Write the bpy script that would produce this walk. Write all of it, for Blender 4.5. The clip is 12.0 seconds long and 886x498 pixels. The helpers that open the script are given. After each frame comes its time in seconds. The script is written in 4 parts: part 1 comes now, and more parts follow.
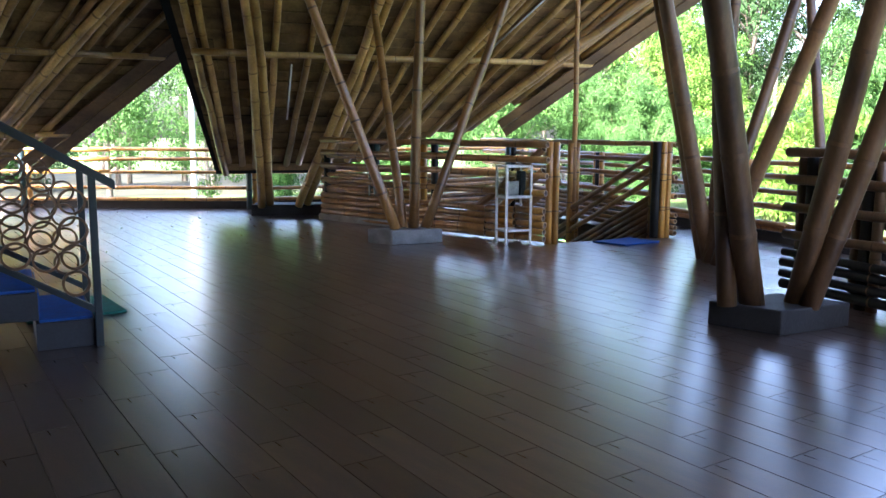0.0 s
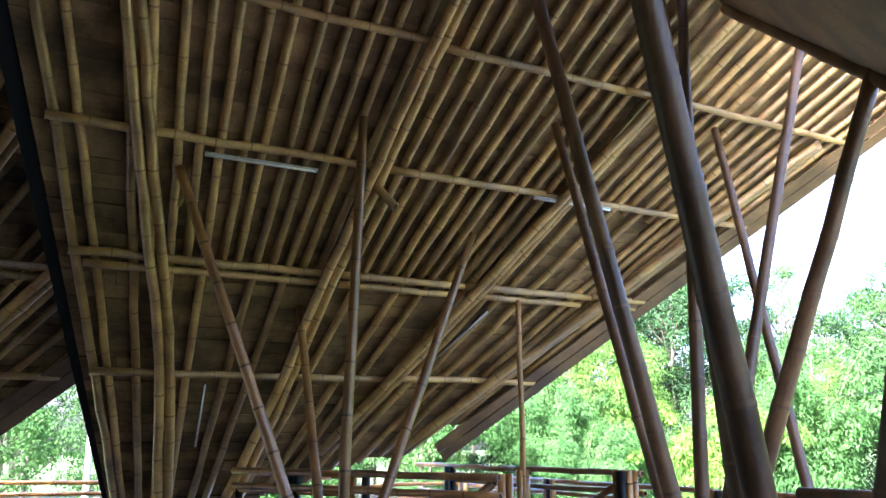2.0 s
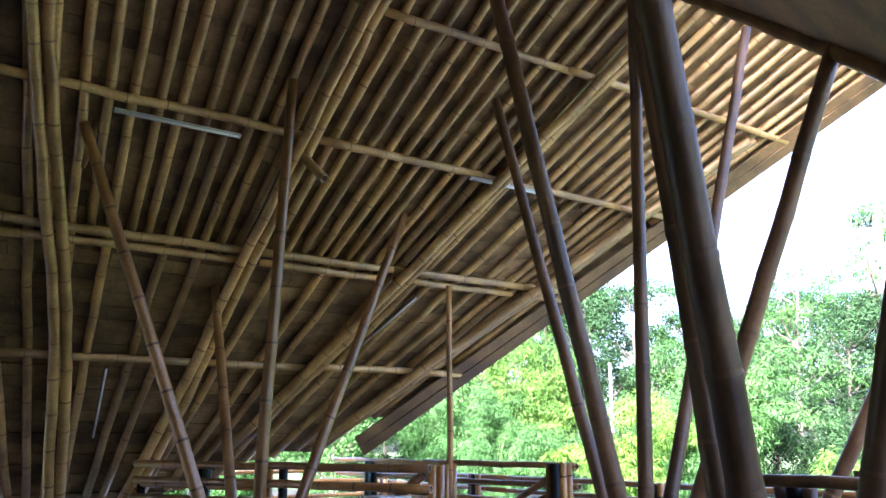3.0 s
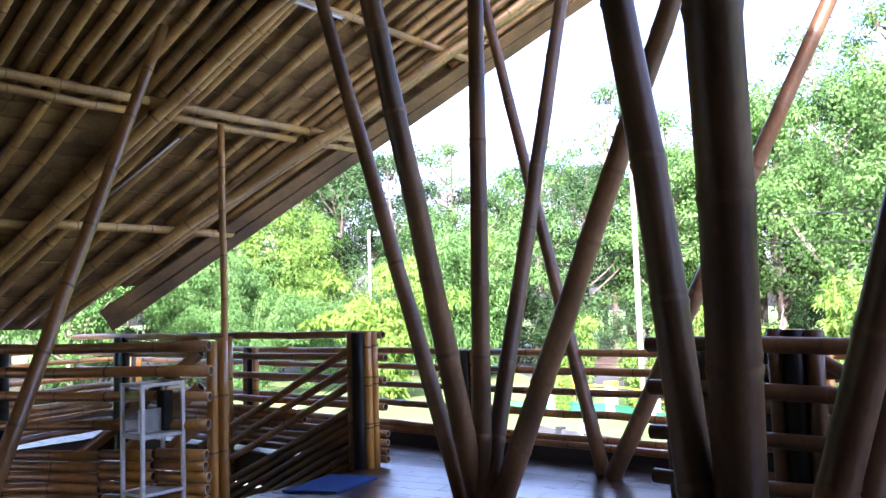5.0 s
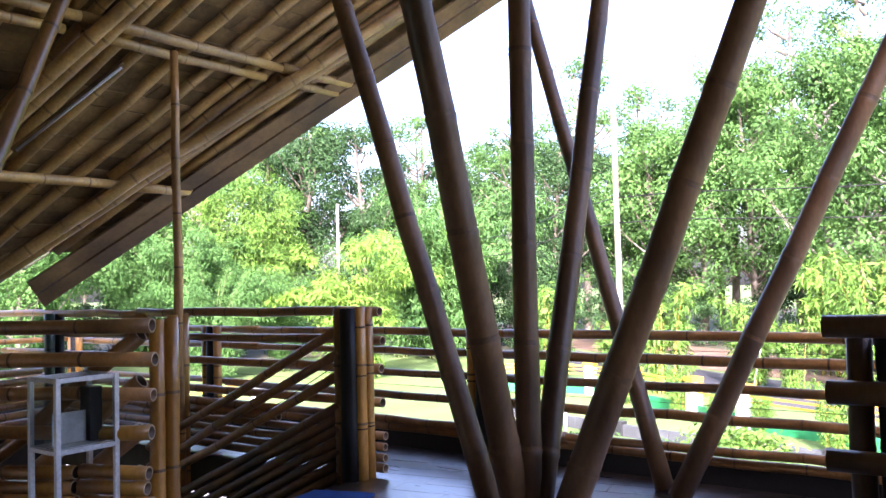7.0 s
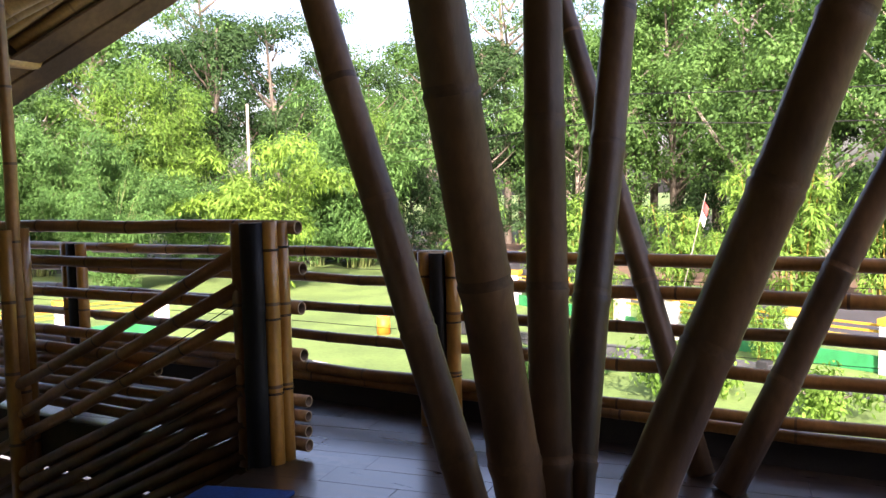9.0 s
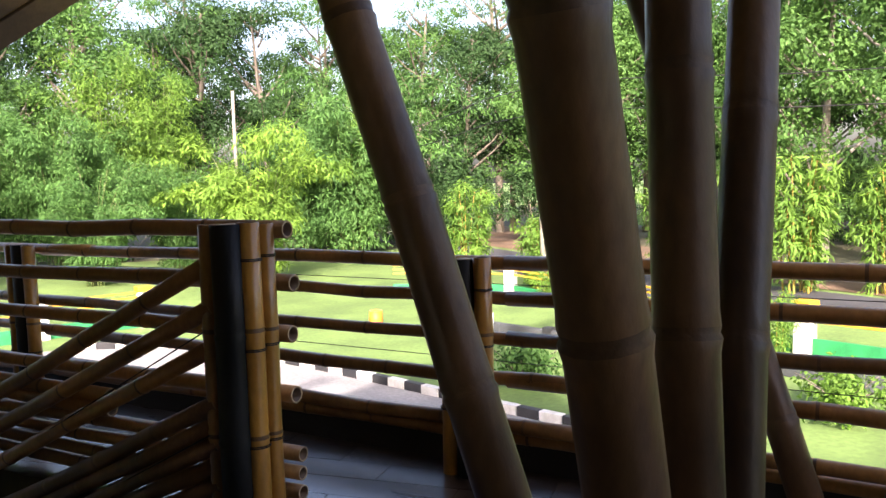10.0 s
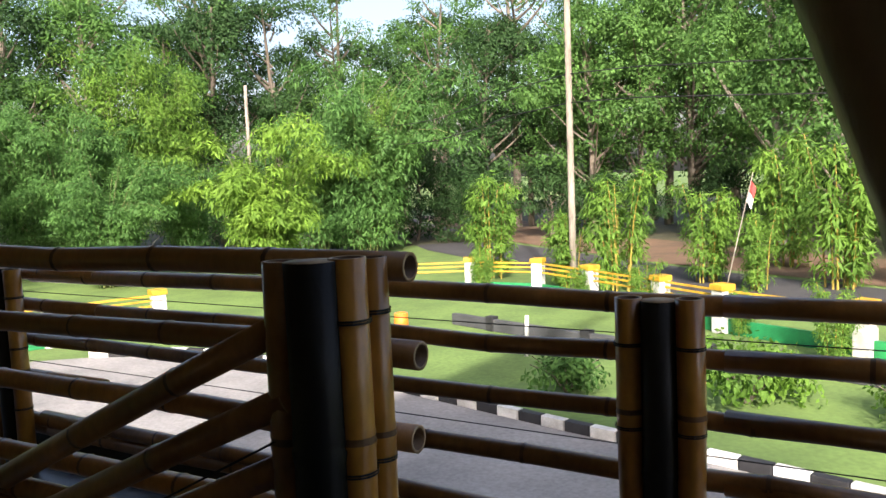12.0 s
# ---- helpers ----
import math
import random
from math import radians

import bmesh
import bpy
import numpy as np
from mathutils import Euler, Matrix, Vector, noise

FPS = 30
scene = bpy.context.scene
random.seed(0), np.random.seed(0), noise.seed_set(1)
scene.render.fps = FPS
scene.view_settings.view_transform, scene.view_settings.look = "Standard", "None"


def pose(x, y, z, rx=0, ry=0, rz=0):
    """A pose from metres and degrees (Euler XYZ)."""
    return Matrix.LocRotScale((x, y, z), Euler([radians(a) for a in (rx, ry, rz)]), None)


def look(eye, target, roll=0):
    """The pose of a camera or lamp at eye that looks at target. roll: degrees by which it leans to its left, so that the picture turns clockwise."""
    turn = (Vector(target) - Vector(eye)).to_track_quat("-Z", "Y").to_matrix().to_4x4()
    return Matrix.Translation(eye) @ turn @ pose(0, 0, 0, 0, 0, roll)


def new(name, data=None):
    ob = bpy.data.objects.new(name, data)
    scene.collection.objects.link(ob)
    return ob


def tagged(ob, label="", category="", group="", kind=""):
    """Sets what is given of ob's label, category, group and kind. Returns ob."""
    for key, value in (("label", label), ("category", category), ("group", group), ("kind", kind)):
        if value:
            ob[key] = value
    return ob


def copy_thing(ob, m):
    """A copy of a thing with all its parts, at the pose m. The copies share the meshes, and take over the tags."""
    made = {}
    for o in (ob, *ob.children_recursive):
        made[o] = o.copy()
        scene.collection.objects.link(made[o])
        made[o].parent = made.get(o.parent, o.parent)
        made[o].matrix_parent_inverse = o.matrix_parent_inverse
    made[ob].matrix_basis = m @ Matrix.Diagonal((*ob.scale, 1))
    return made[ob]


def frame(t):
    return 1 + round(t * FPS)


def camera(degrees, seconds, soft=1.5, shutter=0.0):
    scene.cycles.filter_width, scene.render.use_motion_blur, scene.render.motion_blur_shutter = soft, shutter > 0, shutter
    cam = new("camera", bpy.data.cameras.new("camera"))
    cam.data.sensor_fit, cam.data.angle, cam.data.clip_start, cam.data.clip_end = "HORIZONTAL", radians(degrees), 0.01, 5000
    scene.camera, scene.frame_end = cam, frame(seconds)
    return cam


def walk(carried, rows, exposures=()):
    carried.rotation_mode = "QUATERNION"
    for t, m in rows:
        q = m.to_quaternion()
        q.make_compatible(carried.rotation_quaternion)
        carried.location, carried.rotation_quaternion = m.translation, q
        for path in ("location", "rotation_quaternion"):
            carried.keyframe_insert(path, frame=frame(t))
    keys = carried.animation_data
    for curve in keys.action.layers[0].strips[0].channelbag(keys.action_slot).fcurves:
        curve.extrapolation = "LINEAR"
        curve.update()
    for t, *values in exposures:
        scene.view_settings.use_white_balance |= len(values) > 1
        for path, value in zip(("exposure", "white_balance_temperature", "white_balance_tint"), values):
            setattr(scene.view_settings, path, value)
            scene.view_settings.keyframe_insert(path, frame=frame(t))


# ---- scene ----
cam = camera(57.0, 12.0)
PATH = [
    (0, (-1.351, -3.467, 1.337), (-0.591, -1.640, 1.048), 0.30),
    (0.5, (-1.215, -3.285, 1.499), (-0.539, -1.401, 1.516), -0.74),
    (1, (-1.107, -2.981, 1.507), (-0.421, -1.107, 1.647), -0.48),
    (1.5, (-1.015, -2.711, 1.517), (-0.280, -0.874, 1.810), 0.18),
    (2, (-0.978, -2.345, 1.524), (-0.073, -0.622, 1.984), -0.36),
    (2.5, (-0.922, -2.031, 1.409), (0.093, -0.377, 1.893), -0.02),
    (2.7, (-0.892, -1.920, 1.399), (0.147, -0.280, 1.878), 0.03),
    (4.5, (-0.374, -0.560, 1.371), (1.061, 0.810, 1.623), -1.68),
    (5, (-0.144, -0.234, 1.399), (1.408, 1.019, 1.541), -1.87),
    (5.5, (0.075, 0.070, 1.419), (1.647, 1.299, 1.537), -1.75),
    (6, (0.351, 0.360, 1.407), (1.933, 1.578, 1.517), -1.62),
    (6.5, (0.566, 0.704, 1.372), (2.159, 1.906, 1.472), -1.56),
    (7, (0.839, 1.004, 1.351), (2.444, 2.193, 1.437), -1.59),
    (7.5, (1.186, 1.302, 1.351), (2.809, 2.469, 1.400), -1.66),
    (9.5, (2.484, 2.456, 1.344), (4.210, 3.451, 1.168), -1.40),
    (10, (2.855, 2.784, 1.353), (4.580, 3.780, 1.176), -1.64),
    (10.5, (3.103, 3.116, 1.364), (4.821, 4.122, 1.179), -1.83),
    (11, (3.295, 3.356, 1.378), (5.016, 4.358, 1.197), -1.91),
    (11.5, (3.510, 3.637, 1.386), (5.219, 4.659, 1.195), -2.40),
    (12, (3.709, 3.844, 1.382), (5.418, 4.862, 1.192), -2.32),
]
walk(cam, [(t, look(eye, target, roll)) for t, eye, target, roll in PATH],
     exposures=[(0, 3.4, 5800, 24), (1, 3.4, 5600, 25), (2.5, 3.35, 5300, 26), (4.5, 2.95, 5650, 36), (7.5, 2.6, 6000, 35), (9.5, 1.9, 6900, 27), (10.5, 1.95, 6550, 22), (11, 1.88, 6500, 21), (12, 1.25, 6650, 17)])

# ---- world and light ----
SUN_ELEV, SUN_AZ = 31.0, 210.0          # degrees; azimuth from +x towards +y of the place the sun stands at
world = bpy.data.worlds.new("world")
scene.world = world
world.use_nodes = True
wn = world.node_tree.nodes
sky = wn.new("ShaderNodeTexSky")
sky.sky_type = "NISHITA"
sky.sun_disc = False
sky.sun_elevation = radians(SUN_ELEV)
sky.sun_rotation = radians(90 - SUN_AZ)
sky.air_density, sky.dust_density, sky.ozone_density = 1.0, 4.5, 1.0
wn["Background"].inputs["Strength"].default_value = 0.15
world.node_tree.links.new(sky.outputs[0], wn["Background"].inputs["Color"])
sun_data = bpy.data.lights.new("sun", "SUN")
sun_data.energy, sun_data.angle, sun_data.color = 4.3, radians(1.5), (1.0, 0.95, 0.87)
sun = new("sun", sun_data)
a, e = radians(SUN_AZ), radians(SUN_ELEV)
sun.matrix_world = look((60 * math.cos(a) * math.cos(e), 60 * math.sin(a) * math.cos(e), 60 * math.sin(e)), (0, 0, 0))


# ---- materials ----
def material(name, colour, dark, rough=0.5, scale=6.0, stretch=(1, 1, 1), fine=60.0, bump=0.15, spec=0.5, metal=0.0,
             vary=0.15, island=False, coat=0.0, translucent=0.0):
    m = bpy.data.materials.new(name)
    m.use_nodes = True
    nt = m.node_tree
    n, l = nt.nodes, nt.links
    b = n["Principled BSDF"]
    tc = n.new("ShaderNodeTexCoord")
    mp = n.new("ShaderNodeMapping")
    mp.inputs["Scale"].default_value = stretch
    l.new(tc.outputs["Object"], mp.inputs["Vector"])
    big = n.new("ShaderNodeTexNoise")
    big.inputs["Scale"].default_value, big.inputs["Detail"].default_value = scale, 5
    small = n.new("ShaderNodeTexNoise")
    small.inputs["Scale"].default_value, small.inputs["Detail"].default_value = fine, 4
    l.new(mp.outputs[0], big.inputs["Vector"])
    l.new(mp.outputs[0], small.inputs["Vector"])
    ramp = n.new("ShaderNodeValToRGB")
    ramp.color_ramp.elements[0].position, ramp.color_ramp.elements[1].position = 0.35, 0.62
    ramp.color_ramp.elements[0].color, ramp.color_ramp.elements[1].color = (*dark, 1), (*colour, 1)
    l.new(big.outputs["Fac"], ramp.inputs["Fac"])
    mix = n.new("ShaderNodeMix")
    mix.data_type, mix.blend_type = "RGBA", "MULTIPLY"
    mix.inputs["Factor"].default_value = 0.5
    grey = n.new("ShaderNodeMapRange")
    grey.inputs["From Min"].default_value, grey.inputs["From Max"].default_value = 0.3, 0.7
    grey.inputs["To Min"].default_value, grey.inputs["To Max"].default_value = 0.55, 1.1
    l.new(small.outputs["Fac"], grey.inputs["Value"])
    l.new(ramp.outputs["Color"], mix.inputs["A"])
    l.new(grey.outputs[0], mix.inputs["B"])
    hsv = n.new("ShaderNodeHueSaturation")
    l.new(mix.outputs["Result"], hsv.inputs["Color"])
    rnd = n.new("ShaderNodeMapRange")
    rnd.inputs["To Min"].default_value, rnd.inputs["To Max"].default_value = 1 - vary, 1 + vary
    if island:
        src = n.new("ShaderNodeNewGeometry").outputs["Random Per Island"]
    else:
        src = n.new("ShaderNodeObjectInfo").outputs["Random"]
    l.new(src, rnd.inputs["Value"])
    l.new(rnd.outputs[0], hsv.inputs["Value"])
    l.new(hsv.outputs["Color"], b.inputs["Base Color"])
    rr = n.new("ShaderNodeMapRange")
    rr.inputs["To Min"].default_value, rr.inputs["To Max"].default_value = max(0.02, rough - 0.1), min(1, rough + 0.12)
    l.new(big.outputs["Fac"], rr.inputs["Value"])
    l.new(rr.outputs[0], b.inputs["Roughness"])
    b.inputs["Metallic"].default_value = metal
    b.inputs["Specular IOR Level"].default_value = spec
    b.inputs["Coat Weight"].default_value = coat
    b.inputs["Coat Roughness"].default_value = 0.26
    b.inputs["Coat IOR"].default_value = 2.0
    if bump:
        bp = n.new("ShaderNodeBump")
        bp.inputs["Strength"].default_value, bp.inputs["Distance"].default_value = bump, 0.01
        l.new(small.outputs["Fac"], bp.inputs["Height"])
        l.new(bp.outputs[0], b.inputs["Normal"])
    if translucent:
        tr = n.new("ShaderNodeBsdfTranslucent")
        l.new(hsv.outputs["Color"], tr.inputs["Color"])
        mx = n.new("ShaderNodeMixShader")
        mx.inputs[0].default_value = translucent
        l.new(b.outputs[0], mx.inputs[1])
        l.new(tr.outputs[0], mx.inputs[2])
        l.new(mx.outputs[0], n["Material Output"].inputs["Surface"])
    return m


BAMBOO = material("bamboo_brown", (0.44, 0.22, 0.062), (0.22, 0.105, 0.03), 0.36, 3.0, (1, 1, 0.6), 45, 0.12, vary=0.28, coat=0.2)
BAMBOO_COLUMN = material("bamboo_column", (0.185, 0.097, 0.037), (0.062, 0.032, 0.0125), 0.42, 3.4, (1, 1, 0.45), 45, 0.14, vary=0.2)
BAMBOO_NODE = material("bamboo_joint", (0.17, 0.09, 0.036), (0.085, 0.045, 0.018), 0.5, 9.0)
BAMBOO_GOLD = material("bamboo_gold", (0.58, 0.285, 0.045), (0.36, 0.16, 0.025), 0.32, 3.5, (1, 1, 0.5), 40, 0.1, vary=0.15, coat=0.25)
BAMBOO_BLACK = material("bamboo_black", (0.014, 0.015, 0.013), (0.007, 0.008, 0.007), 0.5, 5.0, (1, 1, 0.5), 50, 0.12, vary=0.2, spec=0.3)
BAMBOO_GREEN = material("bamboo_green", (0.02, 0.06, 0.05), (0.012, 0.03, 0.028), 0.3, 5.0, (1, 1, 0.5), 50, 0.12)
BAMBOO_ROOF = material("bamboo_roof", (0.58, 0.36, 0.115), (0.31, 0.18, 0.055), 0.34, 2.5, (1, 1, 1), 40, 0.15, vary=0.3, coat=0.25)
ROOF_NODE = material("roof_bamboo_joint", (0.36, 0.21, 0.072), (0.19, 0.108, 0.036), 0.5, 9.0)
MAT_ROOF = material("split_bamboo_mat", (0.33, 0.21, 0.085), (0.13, 0.08, 0.033), 0.8, 2.6, (1, 1, 1), 25, 0.5, island=True, vary=0.32)
BOARD = material("weathered_board", (0.22, 0.128, 0.05), (0.10, 0.058, 0.024), 0.6, 2.0, (1, 1, 1), 22, 0.35, vary=0.15)
CUT_END = material("bamboo_cut", (0.50, 0.36, 0.19), (0.36, 0.23, 0.11), 0.7, 20.0)
TILE = material("wood_look_tile", (0.075, 0.046, 0.028), (0.038, 0.024, 0.015), 0.30, 3.0, (5, 0.7, 1), 40, 0.03, vary=0.34, coat=1.0)
TILE_REST = material("wood_look_tile_far", (0.075, 0.046, 0.028), (0.038, 0.024, 0.015), 0.30, 3.0, (5, 0.7, 1), 40, 0.03, vary=0.34, island=True, coat=1.0)
GROUT = material("grout", (0.06, 0.043, 0.033), (0.035, 0.026, 0.02), 0.7, 8.0)
PLINTH = material("dark_cement", (0.024, 0.023, 0.022), (0.013, 0.0125, 0.012), 0.55, 6.0, bump=0.25, spec=0.35)
PLINTH_PALE = material("pale_cement", (0.30, 0.31, 0.30), (0.2, 0.2, 0.19), 0.6, 6.0, bump=0.25)
STEP = material("bare_cement_step", (0.05, 0.046, 0.042), (0.026, 0.024, 0.022), 0.9, 5.0, bump=0.3, spec=0.2)
STEEL = material("painted_steel", (0.016, 0.028, 0.03), (0.010, 0.016, 0.018), 0.35, 8.0, bump=0.05)
ALU = material("aluminium", (0.72, 0.73, 0.72), (0.58, 0.59, 0.58), 0.4, 8.0, bump=0.03, metal=0.6)
RUBBER_BLUE = material("blue_foam", (0.010, 0.085, 0.31), (0.007, 0.06, 0.24), 0.8, 10.0, bump=0.2)
RUBBER_GREEN = material("green_foam", (0.01, 0.16, 0.11), (0.008, 0.11, 0.075), 0.8, 10.0, bump=0.2)
WHITE = material("white_paint", (0.70, 0.70, 0.67), (0.5, 0.5, 0.46), 0.6, 4.0, bump=0.1)
BLACK = material("black_paint", (0.03, 0.03, 0.032), (0.018, 0.018, 0.02), 0.6, 4.0, bump=0.1)
WALL_GREY = material("grey_wall_paint", (0.085, 0.09, 0.095), (0.05, 0.053, 0.056), 0.7, 1.5, bump=0.25)
YELLOW_CULM = material("yellow_culm", (0.42, 0.33, 0.06), (0.28, 0.2, 0.04), 0.5, 3.0)
YELLOW = material("yellow_paint", (0.62, 0.38, 0.03), (0.45, 0.26, 0.02), 0.55, 4.0, bump=0.1)
GREENP = material("green_paint", (0.012, 0.27, 0.085), (0.01, 0.19, 0.06), 0.55, 3.0, bump=0.1)
ORANGE = material("orange_paint", (0.75, 0.22, 0.02), (0.6, 0.15, 0.01), 0.55, 3.0, bump=0.1)
RED = material("red_cloth", (0.45, 0.07, 0.06), (0.33, 0.05, 0.045), 0.8, 5.0)
TUBE = material("white_tube", (0.75, 0.76, 0.75), (0.66, 0.66, 0.65), 0.3, 4.0, bump=0)
WIRE = material("binding_wire", (0.05, 0.05, 0.05), (0.02, 0.02, 0.02), 0.5, 8.0, metal=0.7)
PAVING = material("paving", (0.27, 0.26, 0.245), (0.19, 0.185, 0.175), 0.9, 0.6, fine=14, bump=0.35)
ASPHALT = material("asphalt", (0.065, 0.065, 0.07), (0.045, 0.045, 0.048), 0.9, 0.8, fine=20, bump=0.3)
GRASS = material("grass_ground", (0.135, 0.22, 0.05), (0.085, 0.145, 0.032), 0.95, 0.5, fine=9, bump=0.5)
LITTER = material("leaf_litter", (0.075, 0.07, 0.03), (0.035, 0.04, 0.018), 0.95, 0.5, fine=8, bump=0.6)
SOIL = material("soil", (0.20, 0.12, 0.07), (0.12, 0.08, 0.045), 0.95, 0.6, fine=9, bump=0.5)
CULM = material("green_culm", (0.16, 0.20, 0.06), (0.10, 0.13, 0.04), 0.5, 3.0)
BARK = material("bark", (0.20, 0.17, 0.13), (0.10, 0.085, 0.065), 0.9, 2.0, (2, 2, 0.4), 12, 0.6)
BARK_PALE = material("pale_bark", (0.31, 0.28, 0.23), (0.18, 0.155, 0.125), 0.85, 2.0, (2, 2, 0.4), 12, 0.5)
LEAF_DARK = material("leaf_dark", (0.05, 0.115, 0.034), (0.025, 0.062, 0.02), 0.6, 0.5, fine=3, bump=0, spec=0.2, island=True, vary=0.2, translucent=0.3)
LEAF_MID = material("leaf_mid", (0.10, 0.22, 0.048), (0.052, 0.125, 0.03), 0.6, 0.5, fine=3, bump=0, spec=0.2, island=True, vary=0.2, translucent=0.3)
LEAF_LIGHT = material("leaf_light", (0.155, 0.295, 0.042), (0.095, 0.20, 0.032), 0.6, 0.6, fine=3, bump=0, spec=0.2, island=True, vary=0.2, translucent=0.35)
LEAF_PLUME = material("leaf_plume", (0.19, 0.335, 0.045), (0.11, 0.22, 0.033), 0.6, 0.5, fine=2.5, bump=0, spec=0.2, island=True, vary=0.22, translucent=0.35)
LEAF_FINE = material("leaf_fine", (0.095, 0.215, 0.05), (0.058, 0.145, 0.036), 0.6, 0.6, fine=3, bump=0, spec=0.2, island=True, vary=0.2, translucent=0.3)


def glass_material():
    m = bpy.data.materials.new("glass")
    m.use_nodes = True
    b = m.node_tree.nodes["Principled BSDF"]
    b.inputs["Base Color"].default_value = (0.9, 0.95, 0.94, 1)
    b.inputs["Roughness"].default_value = 0.03
    b.inputs["Transmission Weight"].default_value = 1.0
    b.inputs["IOR"].default_value = 1.3
    return m


GLASS = glass_material()


# ---- mesh helpers ----
def mesh_object(name, verts, faces, mats, mat_ids=None, parent=None, smooth=True):
    me = bpy.data.meshes.new(name)
    me.from_pydata(verts, [], faces)
    for m in (mats if isinstance(mats, (list, tuple)) else [mats]):
        me.materials.append(m)
    if mat_ids is not None:
        me.polygons.foreach_set("material_index", mat_ids)
    if smooth:
        me.polygons.foreach_set("use_smooth", [True] * len(me.polygons))
    me.update()
    ob = new(name, me)
    if parent is not None:
        ob.parent = parent
        ob.matrix_parent_inverse = parent.matrix_basis.inverted()
    return ob


def thing(name, at, label="", category="", group="", kind=""):
    ob = new(name)
    ob.empty_display_size = 0.1
    ob.location = at
    return tagged(ob, label, category, group, kind)


def part(name, bm, mat, parent, label=""):
    me = bpy.data.meshes.new(name)
    bm.to_mesh(me)
    bm.free()
    me.materials.append(mat)
    ob = new(name, me)
    if parent is not None:
        ob.parent = parent
        ob.matrix_parent_inverse = parent.matrix_basis.inverted()
    if label:
        ob["label"] = label
    return ob


def box_bm(lo, hi, bevel=0.006, m=None):
    bm = bmesh.new()
    bmesh.ops.create_cube(bm, size=1)
    for v in bm.verts:
        v.co = Vector([lo[i] + (v.co[i] + 0.5) * (hi[i] - lo[i]) for i in range(3)])
    if bevel:
        bmesh.ops.bevel(bm, geom=bm.edges[:], offset=bevel, segments=2, affect="EDGES", profile=0.6)
    if m is not None:
        bm.transform(m)
    return bm


def prism_bm(ring, z0, z1, bevel=0.01):
    bm = bmesh.new()
    low = [bm.verts.new((x, y, z0)) for x, y in ring]
    top = [bm.verts.new((x, y, z1)) for x, y in ring]
    k = len(ring)
    bm.faces.new(low[::-1])
    bm.faces.new(top)
    for i in range(k):
        bm.faces.new((low[i], low[(i + 1) % k], top[(i + 1) % k], top[i]))
    bmesh.ops.recalc_face_normals(bm, faces=bm.faces[:])
    if bevel:
        bmesh.ops.bevel(bm, geom=bm.edges[:], offset=bevel, segments=2, affect="EDGES", profile=0.6)
    return bm


rng = random.Random(7)


def spline(points, step):
    """Points along a smooth line through the given ones, about step apart."""
    P = [Vector(p) for p in points]
    if len(P) == 2:
        n = max(1, round((P[1] - P[0]).length / step))
        return [P[0].lerp(P[1], i / n) for i in range(n + 1)]
    out = []
    for i in range(len(P) - 1):
        a, b = P[i], P[i + 1]
        ta = (b - P[i - 1]) * 0.5 if i else (b - a)
        tb = (P[i + 2] - a) * 0.5 if i + 2 < len(P) else (b - a)
        n = max(1, round((b - a).length / step))
        for j in range(n):
            t = j / n
            out.append((2 * t**3 - 3 * t**2 + 1) * a + (t**3 - 2 * t**2 + t) * ta + (-2 * t**3 + 3 * t**2) * b + (t**3 - t**2) * tb)
    out.append(P[-1])
    return out


